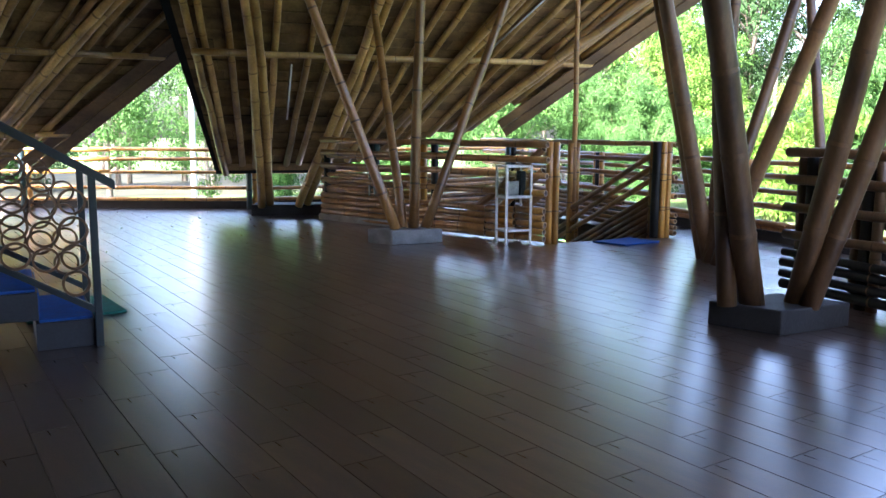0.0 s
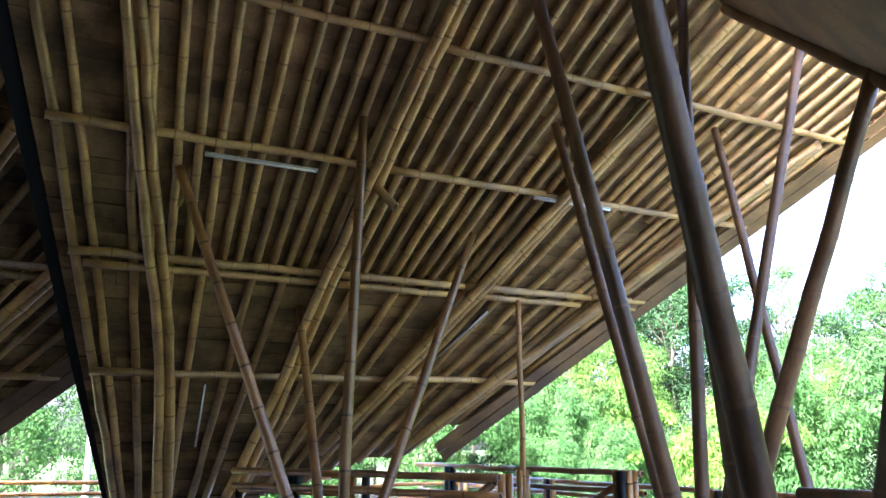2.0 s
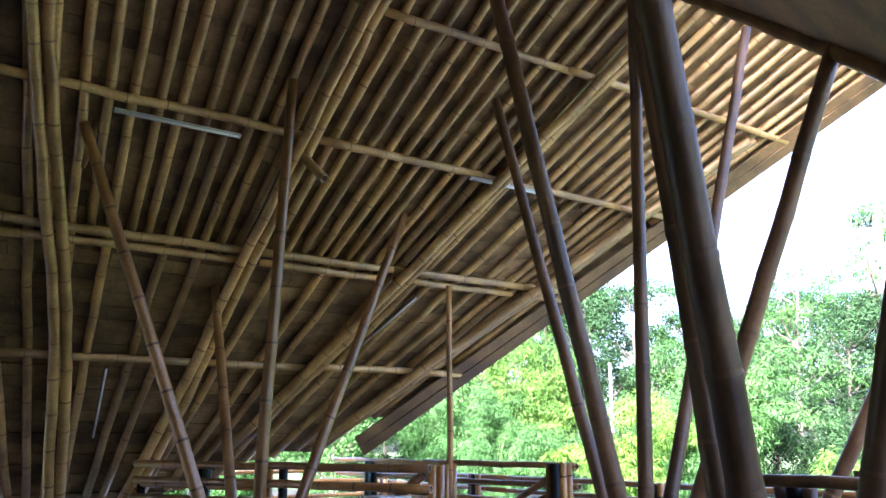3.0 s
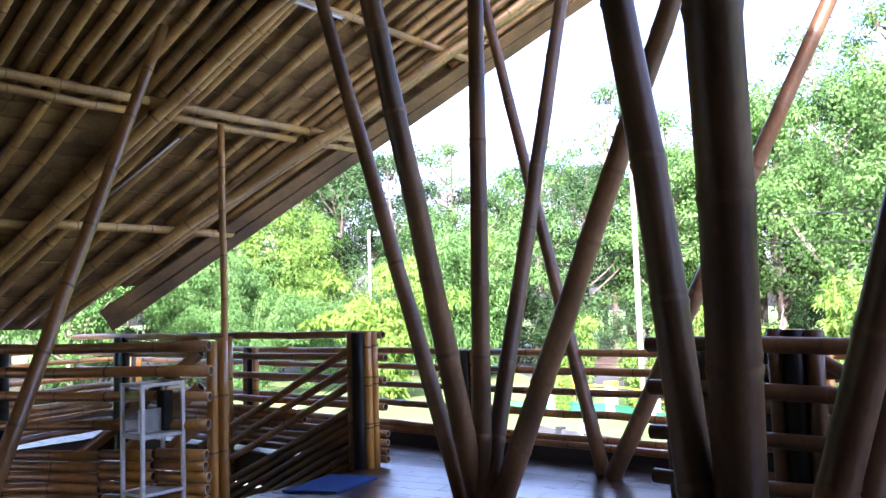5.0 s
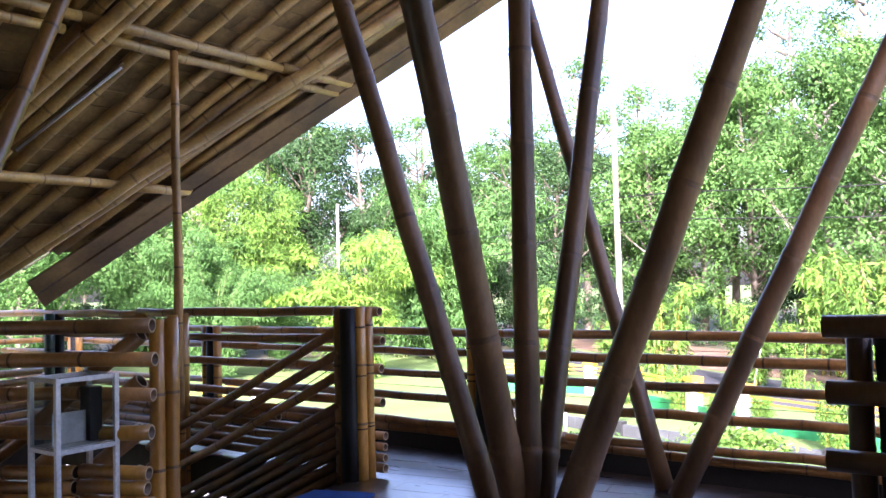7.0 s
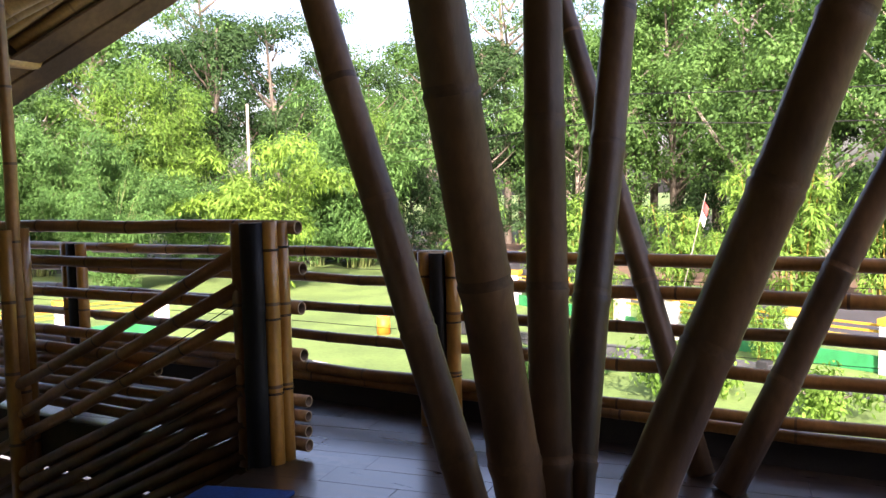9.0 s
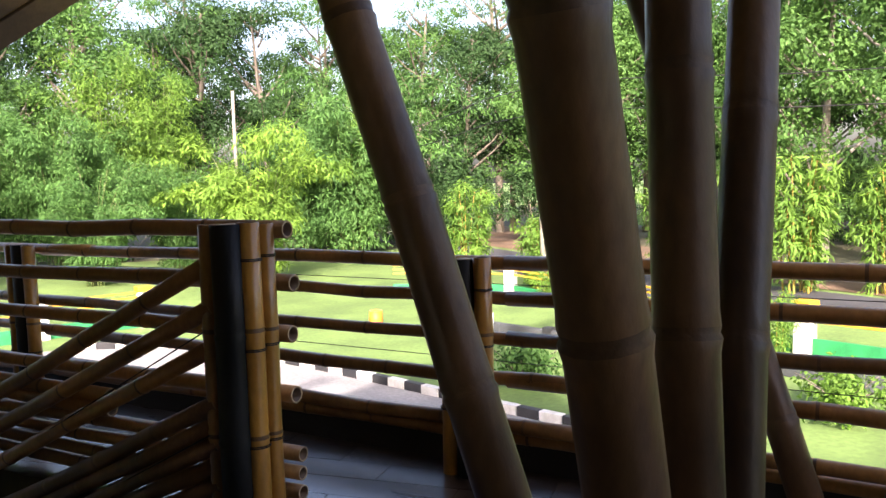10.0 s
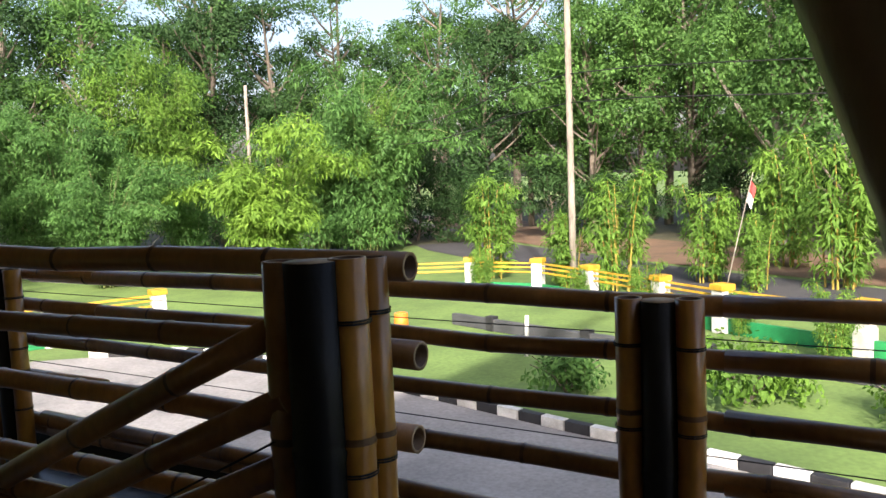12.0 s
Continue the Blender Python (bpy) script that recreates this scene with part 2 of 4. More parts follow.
def bamboo(points, r, mats=None, parent=None, name="pole", sides=10, taper=0.85, node=0.36, wobble=0.006, label="", hollow=True):
    """One bamboo pole: a tapered tube with raised joints, faint bends and open cut ends."""
    mats = mats or (BAMBOO, BAMBOO_NODE)
    P = spline(points, node * rng.uniform(0.9, 1.1))
    total = sum((P[i + 1] - P[i]).length for i in range(len(P) - 1))
    P = [p + Vector([rng.gauss(0, wobble) for _ in range(3)]) if 0 < i < len(P) - 1 else p for i, p in enumerate(P)]
    rings = []                              # centre, radius, the material of the band that follows
    done = 0.0
    for i, p in enumerate(P):
        f = done / max(total, 1e-6)
        rad = r * (1 - (1 - taper) * f)
        d = (P[min(i + 1, len(P) - 1)] - P[max(i - 1, 0)]).normalized()
        if i == 0 or i == len(P) - 1:
            rings.append((p, d, rad, 0))
        else:
            rings += [(p - d * r * 0.55, d, rad * 0.99, 0), (p - d * r * 0.12, d, rad * 1.065, 1), (p + d * r * 0.05, d, rad * 0.985, 1),
                      (p + d * r * 0.25, d, rad * 1.03, 0), (p + d * r * 0.7, d, rad * 0.985, 0)]
        if i + 1 < len(P):
            done += (P[i + 1] - P[i]).length
    verts, faces, ids = [], [], []
    ref = Vector((0, 0, 1)) if abs((P[-1] - P[0]).normalized().z) < 0.8 else Vector((1, 0, 0))
    phase = rng.uniform(0, 6.28)

    def ring(c, d, rad):
        u = d.cross(ref).normalized()
        v = d.cross(u)
        start = len(verts)
        for k in range(sides):
            w = phase + 2 * math.pi * k / sides
            verts.append(c + (u * math.cos(w) + v * math.sin(w)) * rad)
        return start

    def band(a, b, m):
        for k in range(sides):
            faces.append((a + k, a + (k + 1) % sides, b + (k + 1) % sides, b + k))
            ids.append(m)

    prev = None
    for c, d, rad, m in rings:
        here = ring(c, d, rad)
        if prev is not None:
            band(prev[0], here, prev[1])
        prev = (here, m)
    for c, d, rad, s, edge in ((*rings[0][:3], 1, 0), (*rings[-1][:3], -1, prev[0])):
        if hollow:
            a = ring(c, d, rad * 0.76)
            b = ring(c + d * s * min(0.07, total / 4), d, rad * 0.72)
            if s == 1:
                band(a, edge, 2), band(b, a, 1)
            else:
                band(edge, a, 2), band(a, b, 1)
            edge = b
        faces.append(tuple(edge + k for k in (range(sides) if s == -1 else range(sides - 1, -1, -1))))
        ids.append(1 if hollow else 2)
    ob = mesh_object(name, verts, faces, [*mats, CUT_END], ids, parent)
    if label:
        ob["label"] = label
    return ob


GOLD, DARK, GREENB, ROOFB = (BAMBOO_GOLD, BAMBOO_NODE), (BAMBOO_BLACK, BAMBOO_BLACK), (BAMBOO_GREEN, BAMBOO_BLACK), (BAMBOO_ROOF, ROOF_NODE)

# ---- the fan-shaped bamboo roofs ----
# a roof plane falls towards +y: y + z = 10.68; it is narrow at the eave and fans out upwards
ROOF_C, EAVE_Y, TOP_Y = 10.68, 9.42, 3.1


def drop(s, hang=0.6):
    """How much further the eave hangs down towards the first verge."""
    return hang * min(1.0, max(0.0, (0.8 - s) / 0.3))


def fan(s, y, off=0.0):
    """A point of the roof: s from 0 (one verge) to 1 (other verge), y in plan, off along the outward normal."""
    t = (9.37 - y) / 4.37
    x0, x1 = 0.18 + 4.97 * s, -1.35 + 11.1 * s
    return Vector((x0 + (x1 - x0) * t, y + off * 0.7071, ROOF_C - y + off * 0.7071))


def eave_limit(y, eave, full):
    """How far a course at y reaches across before it would hang past the slanting eave."""
    if y < eave - 0.3:
        return full
    return 0.9 if y <= eave + 0.14 else 0.8 - 0.3 * min(1.0, (y - eave - 0.14) / 0.6)


PURLIN_Z = (1.22, 2.386, 3.566, 4.65, 5.76, 6.9)


def roof(name, m, label, top_y=TOP_Y, small=41, s0=0.0, s1=1.0, eave=EAVE_Y, hang=0.0):
    base = thing(name, m @ Vector((3, 6, 0)), label, "roof", kind="structure")
    # split bamboo boards of the ceiling: overlapping strips across the slope, cut into lengths
    verts, faces = [], []
    y = eave + 0.12 + drop(0, hang)
    while y > top_y:
        depth = 0.13
        s = s0 - 0.012 - rng.uniform(0, 0.05)
        lim = min(s1, eave_limit(y, eave, 1.012))
        while s < lim:
            s2 = min(lim, s + rng.uniform(0.08, 0.2))
            o = 0.135 + rng.uniform(0, 0.022)
            sa, sb = max(s, s0 - 0.012) + 0.0003, s2 - 0.0003
            i = len(verts)
            for (ss, yy, oo) in ((sa, y, o + 0.022), (sb, y, o + 0.022), (sb, y - depth, o), (sa, y - depth, o)):
                verts.append(m @ fan(ss, yy, oo))
            for (ss, yy, oo) in ((sa, y, o + 0.022), (sb, y, o + 0.022), (sb, y - depth, o), (sa, y - depth, o)):
                verts.append(m @ fan(ss, yy, oo + 0.02))
            faces += [(i, i + 1, i + 2, i + 3), (i + 7, i + 6, i + 5, i + 4), (i, i + 4, i + 5, i + 1), (i + 1, i + 5, i + 6, i + 2),
                      (i + 2, i + 6, i + 7, i + 3), (i + 3, i + 7, i + 4, i)]
            s = s2
        y -= depth - 0.004
    mesh_object("ceiling_mat", verts, faces, MAT_ROOF, None, base, False)
    # outer cover above, shingle courses that step at the verges
    verts, faces = [], []
    y = eave + 0.2 + drop(0, hang)
    while y > top_y:
        i = len(verts)
        lim = min(s1, eave_limit(y, eave, 1.03))
        for oo in (0.2, 0.24):
            verts += [m @ fan(s0 - 0.03, y, oo), m @ fan(lim, y, oo), m @ fan(lim, y - 0.17, oo + 0.05), m @ fan(s0 - 0.03, y - 0.17, oo + 0.05)]
        faces += [(i, i + 1, i + 2, i + 3), (i + 7, i + 6, i + 5, i + 4), (i, i + 4, i + 5, i + 1), (i + 1, i + 5, i + 6, i + 2),
                  (i + 2, i + 6, i + 7, i + 3), (i + 3, i + 7, i + 4, i)]
        y -= 0.15
    mesh_object("shingle_cover", verts, faces, BAMBOO_BLACK, None, base, False)
    # small rafters
    for k in range(small):
        s = s0 + (1 - s0) * (k + 0.5 + rng.uniform(-0.12, 0.12)) / small
        if s > s1 or (s < 0.1 and k % 2 == 0):
            continue                        # only a few poles beside the first verge
        # a few reach the eave; the close-set ones between them stop at the double purlin
        end = min(eave, 7.22) - rng.uniform(0, 0.1)
        if k % 5 in (0, 2) or s < 0.1:
            end = eave + drop(s, hang) - rng.uniform(0, 0.1)
        elif s > 0.66:
            end = min(eave, 6.2 if k % 2 else 8.3) - rng.uniform(0, 0.1)
        if s > 0.86:
            end = min(end, eave - 0.47)
        bamboo([m @ fan(s, end, 0.082), m @ fan(s, top_y + 0.05, 0.082)], 0.052, ROOFB, base, "rafter", 8, 0.95, 0.55, 0.005, hollow=False)
    # purlins, in lengths that lap at the main rafters
    for j, z in enumerate(PURLIN_Z):
        yy = ROOF_C - z
        if yy < top_y + 0.1 or yy > eave:
            continue
        cuts = [s0 + 0.0, 0.37] + [c for c in (0.6, 0.86) if c < s1 - 0.05] + [s1 - 0.015]
        for a_, b_ in zip(cuts, cuts[1:]):
            if b_ <= a_ + 0.02:
                continue
            dz = rng.uniform(-0.02, 0.02)
            bamboo([m @ fan(a_ + 0.004, yy + dz, 0.0), m @ fan(b_ + 0.012, yy + dz, 0.0)], 0.05, ROOFB, base, "purlin", 10, 0.9, 0.45)
            if j in (2,):
                bamboo([m @ fan(a_ + 0.02, yy + 0.1 + dz, -0.005), m @ fan(b_ + 0.0, yy + 0.1 + dz, -0.005)], 0.046, ROOFB, base, "purlin", 10, 0.9, 0.45)
    # verge boards and paired main rafters
    for s in (s0 + 0.012, s1 - 0.012):
        bamboo([m @ fan(s, eave + (0.1 + drop(s, hang) if s < 0.5 else -0.25), 0.07), m @ fan(s, top_y, 0.07)], 0.055, ROOFB, base, "verge_pole", 8, 0.95, 0.5, hollow=False)
    for xa, xb, oa in ((0.5, 0.262, -0.03), (0.25, 0.0, -0.045)) if s1 == 1.0 else ():
        bm = bmesh.new()
        vs = []
        for yy in (eave, top_y):
            for dx in (xa, xb):
                for oo in (oa, oa + 0.03):
                    vs.append(bm.verts.new(m @ (fan(1.017, yy, oo) + Vector((-dx * 0.56, -dx * 0.46, dx * 0.46)))))
        for f in ((0, 1, 3, 2), (4, 6, 7, 5), (0, 4, 5, 1), (2, 3, 7, 6), (1, 5, 7, 3), (0, 2, 6, 4)):
            bm.faces.new([vs[q] for q in f])
        bmesh.ops.recalc_face_normals(bm, faces=bm.faces[:])
        bmesh.ops.bevel(bm, geom=bm.edges[:], offset=0.004, segments=1, affect="EDGES")
        part("verge_board", bm, BOARD, base)
    return base


MAIN = Matrix.Identity(4)
roof_main = roof("roof_1", MAIN, "fan-shaped bamboo roof of rafters, purlins and split bamboo boards", hang=0.6)
LEFT = Matrix.Translation((-5.30, 0.52, 0)) @ pose(0, 0, 0, 0, 0, 8.2)
roof_left = roof("roof_2", LEFT, "fan-shaped bamboo roof lapping over its neighbour", top_y=4.6, small=34, eave=10.05)
MIRROR = Matrix.Translation((0, 6.2, 0)) @ Matrix.Diagonal((1, -1, 1, 1))
roof_back = roof("roof_3", MIRROR, "opposite slope of the bamboo roof beyond the ridge", small=30, s1=0.55, eave=6.3)
# unseen boarded ceiling and walls behind the path, added to block sun and sky light
for nm, ring, z0, z1 in (("ceiling_back", [(-9.3, -8.8), (1.5, -8.8), (1.5, -4.2), (3.3, -0.2), (-0.8, -0.2), (-2.2, 3.6), (-2.6, 5.3), (-9.3, 6.6)], 5.2, 5.3),
                         ("wall_back", [(-9.3, -8.8), (1.5, -8.8), (1.5, -8.6), (-9.3, -8.6)], -0.3, 5.2),
                         ("wall_gable", [(-0.8, -0.2), (-2.2, 3.6), (-2.6, 5.3), (-2.75, 5.3), (-2.35, 3.6), (-0.95, -0.2)], 5.1, 8.2),
                         ("wall_gable_left", [(-2.65, 5.3), (-9.3, 6.6), (-9.3, 6.75), (-2.65, 5.45)], 5.1, 7.6),
                         ("wall_side", [(-9.3, -8.6), (-9.1, -8.6), (-9.1, 8.3), (-9.3, 8.3)], -0.3, 5.2)):
    tagged(part(nm, prism_bm(ring, z0, z1, 0), MAT_ROOF, None), "unseen plain split bamboo boarding, added to close the hall against sun and sky light", "ceiling" if "ceil" in nm else "wall", kind="structure")


def main_rafter(points, parent, r=0.062, gap=0.13):
    """A pair of bamboo poles side by side, pegged together."""
    for k in (-0.5, 0.5):
        bamboo([Vector(p) + Vector((gap * k, 0, 0.03 * k)) for p in points], r, ROOFB, parent, "main_rafter", 12, 0.85, 0.4)


def under(x, y, off=-0.11):
    return Vector((x, y + off * 0.7071, ROOF_C - y + off * 0.7071))


main_rafter([(0.95, 9.2, 0.17), under(0.62, 8.05, -0.2), under(0.05, 6.3), under(-0.3, 5.2), under(-0.9, 3.3)], roof_main)
main_rafter([(1.5, 9.1, 0.17), under(2.12, 8.3, -0.3), under(2.36, 7.2), under(2.72, 5.1), under(3.05, 3.3)], roof_main)
main_rafter([under(3.1, 9.2), under(4.44, 7.19), under(5.68, 5.25), under(6.9, 3.4)], roof_main)
main_rafter([under(4.3, 9.25), under(5.45, 8.15), under(6.59, 7.14), under(8.9, 5.0)], roof_main)
for pts in ([(3.95, 9.25), (5.8, 7.0), (7.8, 4.9)], [(3.25, 9.25), (4.4, 7.0), (5.48, 4.9)]):
    main_rafter([LEFT @ under(*p) for p in pts], roof_left)
# short peg stubs at the rafters
for a_, b_ in (((2.55, 6.15, 4.5), (2.68, 5.78, 4.12)), ((-0.05, 7.05, 4.0), (0.12, 6.75, 4.45)), ((0.45, 6.7, 4.1), (0.55, 6.4, 4.5))):
    bamboo([a_, b_], 0.05, ROOFB, roof_main, "peg", 10, 1.0, 1.0)

# edge of the opposite slope, on which two of the column poles end: a wide dark board with a pole along it
bm = bmesh.new()
B0, BD, BACK = Vector((4.89, 1.39, 4.36)), Vector((1.21, 2.5, 2.2)), Vector((-1.6, -0.2, 0.95))
vs = [bm.verts.new(B0 + BD * f + BACK * k * (0.9 - 0.6 * f) + Vector((0, 0, h))) for f in (-0.35, 1.0) for k in (0.0, 1.0) for h in (0.0, 0.06)]
for f in ((0, 1, 3, 2), (4, 6, 7, 5), (0, 4, 5, 1), (2, 3, 7, 6), (1, 5, 7, 3), (0, 2, 6, 4)):
    bm.faces.new([vs[q] for q in f])
bmesh.ops.recalc_face_normals(bm, faces=bm.faces[:])
bmesh.ops.bevel(bm, geom=bm.edges[:], offset=0.012, segments=2, affect="EDGES")
part("verge_board", bm, BOARD, roof_back, "dark wide verge board")
bamboo([B0 + BD * -0.35 + Vector((0, 0, -0.02)), B0 + BD * 0.98 + Vector((0, 0, -0.02))], 0.07, (BAMBOO_COLUMN, BAMBOO_NODE), roof_back, "verge_pole", 12, 0.95, 0.5)

# ---- floor and platform ----
floor = thing("floor", (0, 0, 0), "glossy wood-look plank tiles with thin dark joints", "floor", kind="structure")
FLOOR_X0, FLOOR_X1, FLOOR_Y0, FLOOR_Y1 = -9.0, 6.25, -9.0, 12.5
WELL = [(3.56, 4.98), (5.12, 4.98), (5.12, 9.3), (1.78, 8.5)]        # stairwell opening


def inside_well(x, y):
    if y < 4.98 or x > 5.12:
        return False
    t = (y - 4.98) / 3.52
    left = 3.56 - 1.78 * min(t, 1)
    return x > left and y < 9.1


def off_platform(x, y):
    # the far edge runs slantwise
    return y > 11.43 - 0.42 * (x + 1.4) if x < 0.9 else y > 10.47


bm = bmesh.new()
slab = [(-9, -9), (6.25, -9), (6.25, 4.98), (3.56, 4.98), (1.78, 8.5), (1.78, 10.4), (-1.4, 11.5), (-9, 14.6)]
f0 = [bm.verts.new((x, y, -0.008)) for x, y in slab]
bm.faces.new(f0)
f1 = [bm.verts.new((x, y, -0.008)) for x, y in ((5.12, 4.98), (6.25, 4.98), (6.25, 10.4), (1.78, 10.4), (1.78, 9.2), (5.12, 9.2))]
bm.faces.new(f1)
ext = bmesh.ops.extrude_face_region(bm, geom=bm.faces[:])
for v in [g for g in ext["geom"] if isinstance(g, bmesh.types.BMVert)]:
    v.co.z = -0.32
bmesh.ops.recalc_face_normals(bm, faces=bm.faces[:])
part("floor_slab", bm, GROUT, floor)

# ---- plinths and bamboo columns ----
def plinth(name, near, right, left, h, mat, label):
    n, r, l = Vector(near), Vector(right), Vector(left)
    ring = [n, r, r + l - n, l]
    ob = part(name, prism_bm([(p.x, p.y) for p in ring], 0.0, h, 0.012), mat, None)
    return tagged(ob, label, "plinth")


plinth("plinth", (2.72, 0.52), (3.38, 0.56), (2.5, 0.97), 0.17, PLINTH, "dark cement plinth under leaning bamboo columns")
plinth("plinth", (1.73, 5.47), (2.36, 5.47), (1.53, 5.8), 0.17, PLINTH_PALE, "grey cement plinth under four bamboo poles")
plinth("plinth", (0.74, 9.31), (1.86, 9.05), (0.9, 9.75), 0.17, PLINTH, "long dark cement plinth by the far railing")


def column(label, poles, mats=None):
    base = thing("bamboo_column", poles[0][0], label, "column", "bamboo columns")
    for p0, *mids, p1, r in poles:
        bamboo([p0, *mids, p1], r, mats or (BAMBOO_COLUMN, BAMBOO_NODE), base, "pole", 14, 0.82, 0.5, 0.003)
    return base


column("five bamboo poles spreading from one foot on the floor", [
    ((4.47, 3.37, 0.00), (4.47, 5.12, 5.20), 0.065), ((4.40, 3.17, 0.00), (3.04, 3.47, 5.90), 0.080), ((4.34, 3.11, 0.00), (4.93, 3.40, 6.20), 0.067),
    ((4.30, 3.07, 0.00), (6.58, 3.27, 5.90), 0.064), ((4.35, 3.01, 0.00), (4.90, 1.36, 4.46), 0.080)])
column("two bamboo poles in a wide V by the railing", [((5.88, 3.03, 0.00), (7.09, 5.11, 5.60), 0.062), ((5.74, 2.89, 0.00), (7.06, 0.59, 5.30), 0.070)])
column("leaning bamboo poles on a dark cement plinth", [
    ((2.72, 0.79, 0.16), (1.21, 0.25, 4.80), 0.088), ((2.54, 0.83, 0.16), (2.48, 0.91, 1.4), (2.54, 1.08, 2.5), (2.69, 1.49, 4.80), 0.066), ((3.03, 0.71, 0.16), (2.80, -0.58, 4.6), 0.075),
    ((3.04, 0.6, 0.16), (3.72, -0.42, 4.6), 0.07)])
column("four bamboo poles fanning up from a grey plinth", [
    ((1.83, 5.63, 0.16), (0.38, 6.29, 4.40), 0.062), ((1.94, 5.68, 0.16), (2.22, 7.75, 3.3), 0.058), ((2.06, 5.66, 0.16), (2.2, 5.6, 5.05), 0.062),
    ((2.2, 5.64, 0.16), (4.1, 6.5, 4.12), 0.06)], (BAMBOO, BAMBOO_NODE))
column("slender upright bamboo pole rising from the stair railing", [((5.05, 6.91, -0.3), (5.03, 6.91, 3.4), 0.042)], (BAMBOO, BAMBOO_NODE))


# ---- bamboo railings ----
def post_group(parent, x, y, h, across, spec, lo=-0.02):
    """Posts tied side by side. spec: (offset along across, radius, materials)."""
    ax, ay = across
    for o, r, mats in spec:
        bamboo([(x + ax * o, y + ay * o, lo), (x + ax * o, y + ay * o, h + rng.uniform(-0.006, 0.006))], r, mats, parent, "post", 14, 0.97, 0.42, 0.002, hollow=mats is not DARK)


def binding(parent, x, y, z, r):
    bm = bmesh.new()
    for k in range(2):
        ret = bmesh.ops.create_circle(bm, segments=16, radius=r)
        bmesh.ops.translate(bm, verts=ret["verts"], vec=(x, y, z + 0.006 * k))
    edges = bm.edges[:]
    ex = bmesh.ops.extrude_edge_only(bm, edges=edges)
    bmesh.ops.translate(bm, verts=[g for g in ex["geom"] if isinstance(g, bmesh.types.BMVert)], vec=(0, 0, 0.005))
    part("wire_tie", bm, WIRE, parent)


def rails(parent, a, b, heights, r=0.037, mats=None, over=(0.0, 0.0), lengths=1, jitter=0.008):
    a, b = Vector((*a, 0)), Vector((*b, 0))
    d = (b - a).normalized()
    for z in heights:
        p, q = a - d * (over[0] + rng.uniform(0, 0.02)), b + d * (over[1] + rng.uniform(0, 0.02))
        for k in range(lengths):
            s, t = k / lengths, (k + 1) / lengths + (0.03 if k < lengths - 1 else 0)
            P, Q = p.lerp(q, s), p.lerp(q, t)
            if rng.random() < 0.5:
                P, Q = Q, P
            bamboo([P + Vector((0, 0, z + rng.uniform(-jitter, jitter))), Q + Vector((0, 0, z + rng.uniform(-jitter, jitter)))],
                   r * rng.uniform(0.92, 1.08), mats, parent, "rail", 12, 0.92, 0.42, 0.004)


# stair railing beside the steps that go down; the heavy black end post stands at its head
rail_r = thing("stair_railing", (5.1, 5.0, 0), "bamboo stair railing with black end post, gold posts and slanting bars", "railing")
post_group(rail_r, 5.07, 5.0, 1.2, (0, 1), ((0.075, 0.044, (BAMBOO, BAMBOO_NODE)), (-0.012, 0.064, DARK)))
post_group(rail_r, 5.12, 4.93, 1.2, (0.99, -0.13), ((0.0, 0.044, GOLD), (0.078, 0.037, GOLD)))
for z in (0.35, 0.72, 1.06):
    binding(rail_r, 5.12, 4.93, z, 0.0495)
    binding(rail_r, 5.197, 4.92, z + 0.01, 0.0405)
rails(rail_r, (5.25, 4.86), (5.1, 10.2), (1.165,), 0.038, over=(0.0, 0), lengths=2)
rails(rail_r, (5.265, 4.86), (5.15, 10.2), (0.965, 0.76, 0.515), 0.037, over=(0.0, 0), lengths=2)
rails(rail_r, (5.265, 4.86), (5.16, 9.2), (0.28, 0.205, 0.135, 0.065), 0.033, over=(0.01, 0))
rails(rail_r, (5.21, 5.9), (5.16, 9.2), (0.35, 0.42), 0.036)
post_group(rail_r, 5.0, 6.93, 1.16, (1, 0), ((0.0, 0.05, GOLD), (0.1, 0.05, GOLD)), -0.6)
post_group(rail_r, 5.03, 9.0, 1.16, (1, 0), ((0.0, 0.05, GREENB), (0.1, 0.05, DARK)), -0.6)
# bars below the third take darker bamboo: the stairwell's shade put into their colour
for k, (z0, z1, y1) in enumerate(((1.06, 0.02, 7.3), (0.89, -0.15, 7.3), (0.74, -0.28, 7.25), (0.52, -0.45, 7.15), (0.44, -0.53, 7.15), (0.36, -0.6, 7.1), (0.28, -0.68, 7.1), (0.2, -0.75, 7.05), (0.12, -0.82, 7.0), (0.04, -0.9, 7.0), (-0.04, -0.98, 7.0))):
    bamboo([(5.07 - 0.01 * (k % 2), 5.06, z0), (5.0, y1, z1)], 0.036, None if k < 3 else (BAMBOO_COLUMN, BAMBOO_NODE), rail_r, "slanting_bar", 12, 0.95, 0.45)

for z0 in (0.8, 0.4):
    bamboo([(5.03, 5.08, z0), (4.99, 7.0, z0 - 1.0)], 0.003, (WIRE, WIRE), rail_r, "wire", 5, 1.0, 1.5, 0.0, hollow=False)

# railing along the other side of the opening, with the gold posts at its head
rail_l = thing("stair_railing", (3.5, 4.95, 0), "bamboo railing with closely laid rails and gold end posts", "railing")
post_group(rail_l, 3.567, 4.935, 1.2, (1, 0), ((-0.073, 0.043, GOLD), (0.016, 0.043, GOLD)))
dl = Vector((-0.4452, 0.8954))
def along(d, side=0.0):
    return (3.5 + dl.x * d + 0.8954 * side, 4.93 + dl.y * d + 0.4452 * side)
rails(rail_l, along(0.02, -0.1), along(4.0, -0.05), (1.175, 1.0, 0.81), 0.043, over=(0.04, 0), lengths=2)
rails(rail_l, along(0.45, -0.1), along(4.0, -0.05), (0.6,), 0.04, lengths=2)
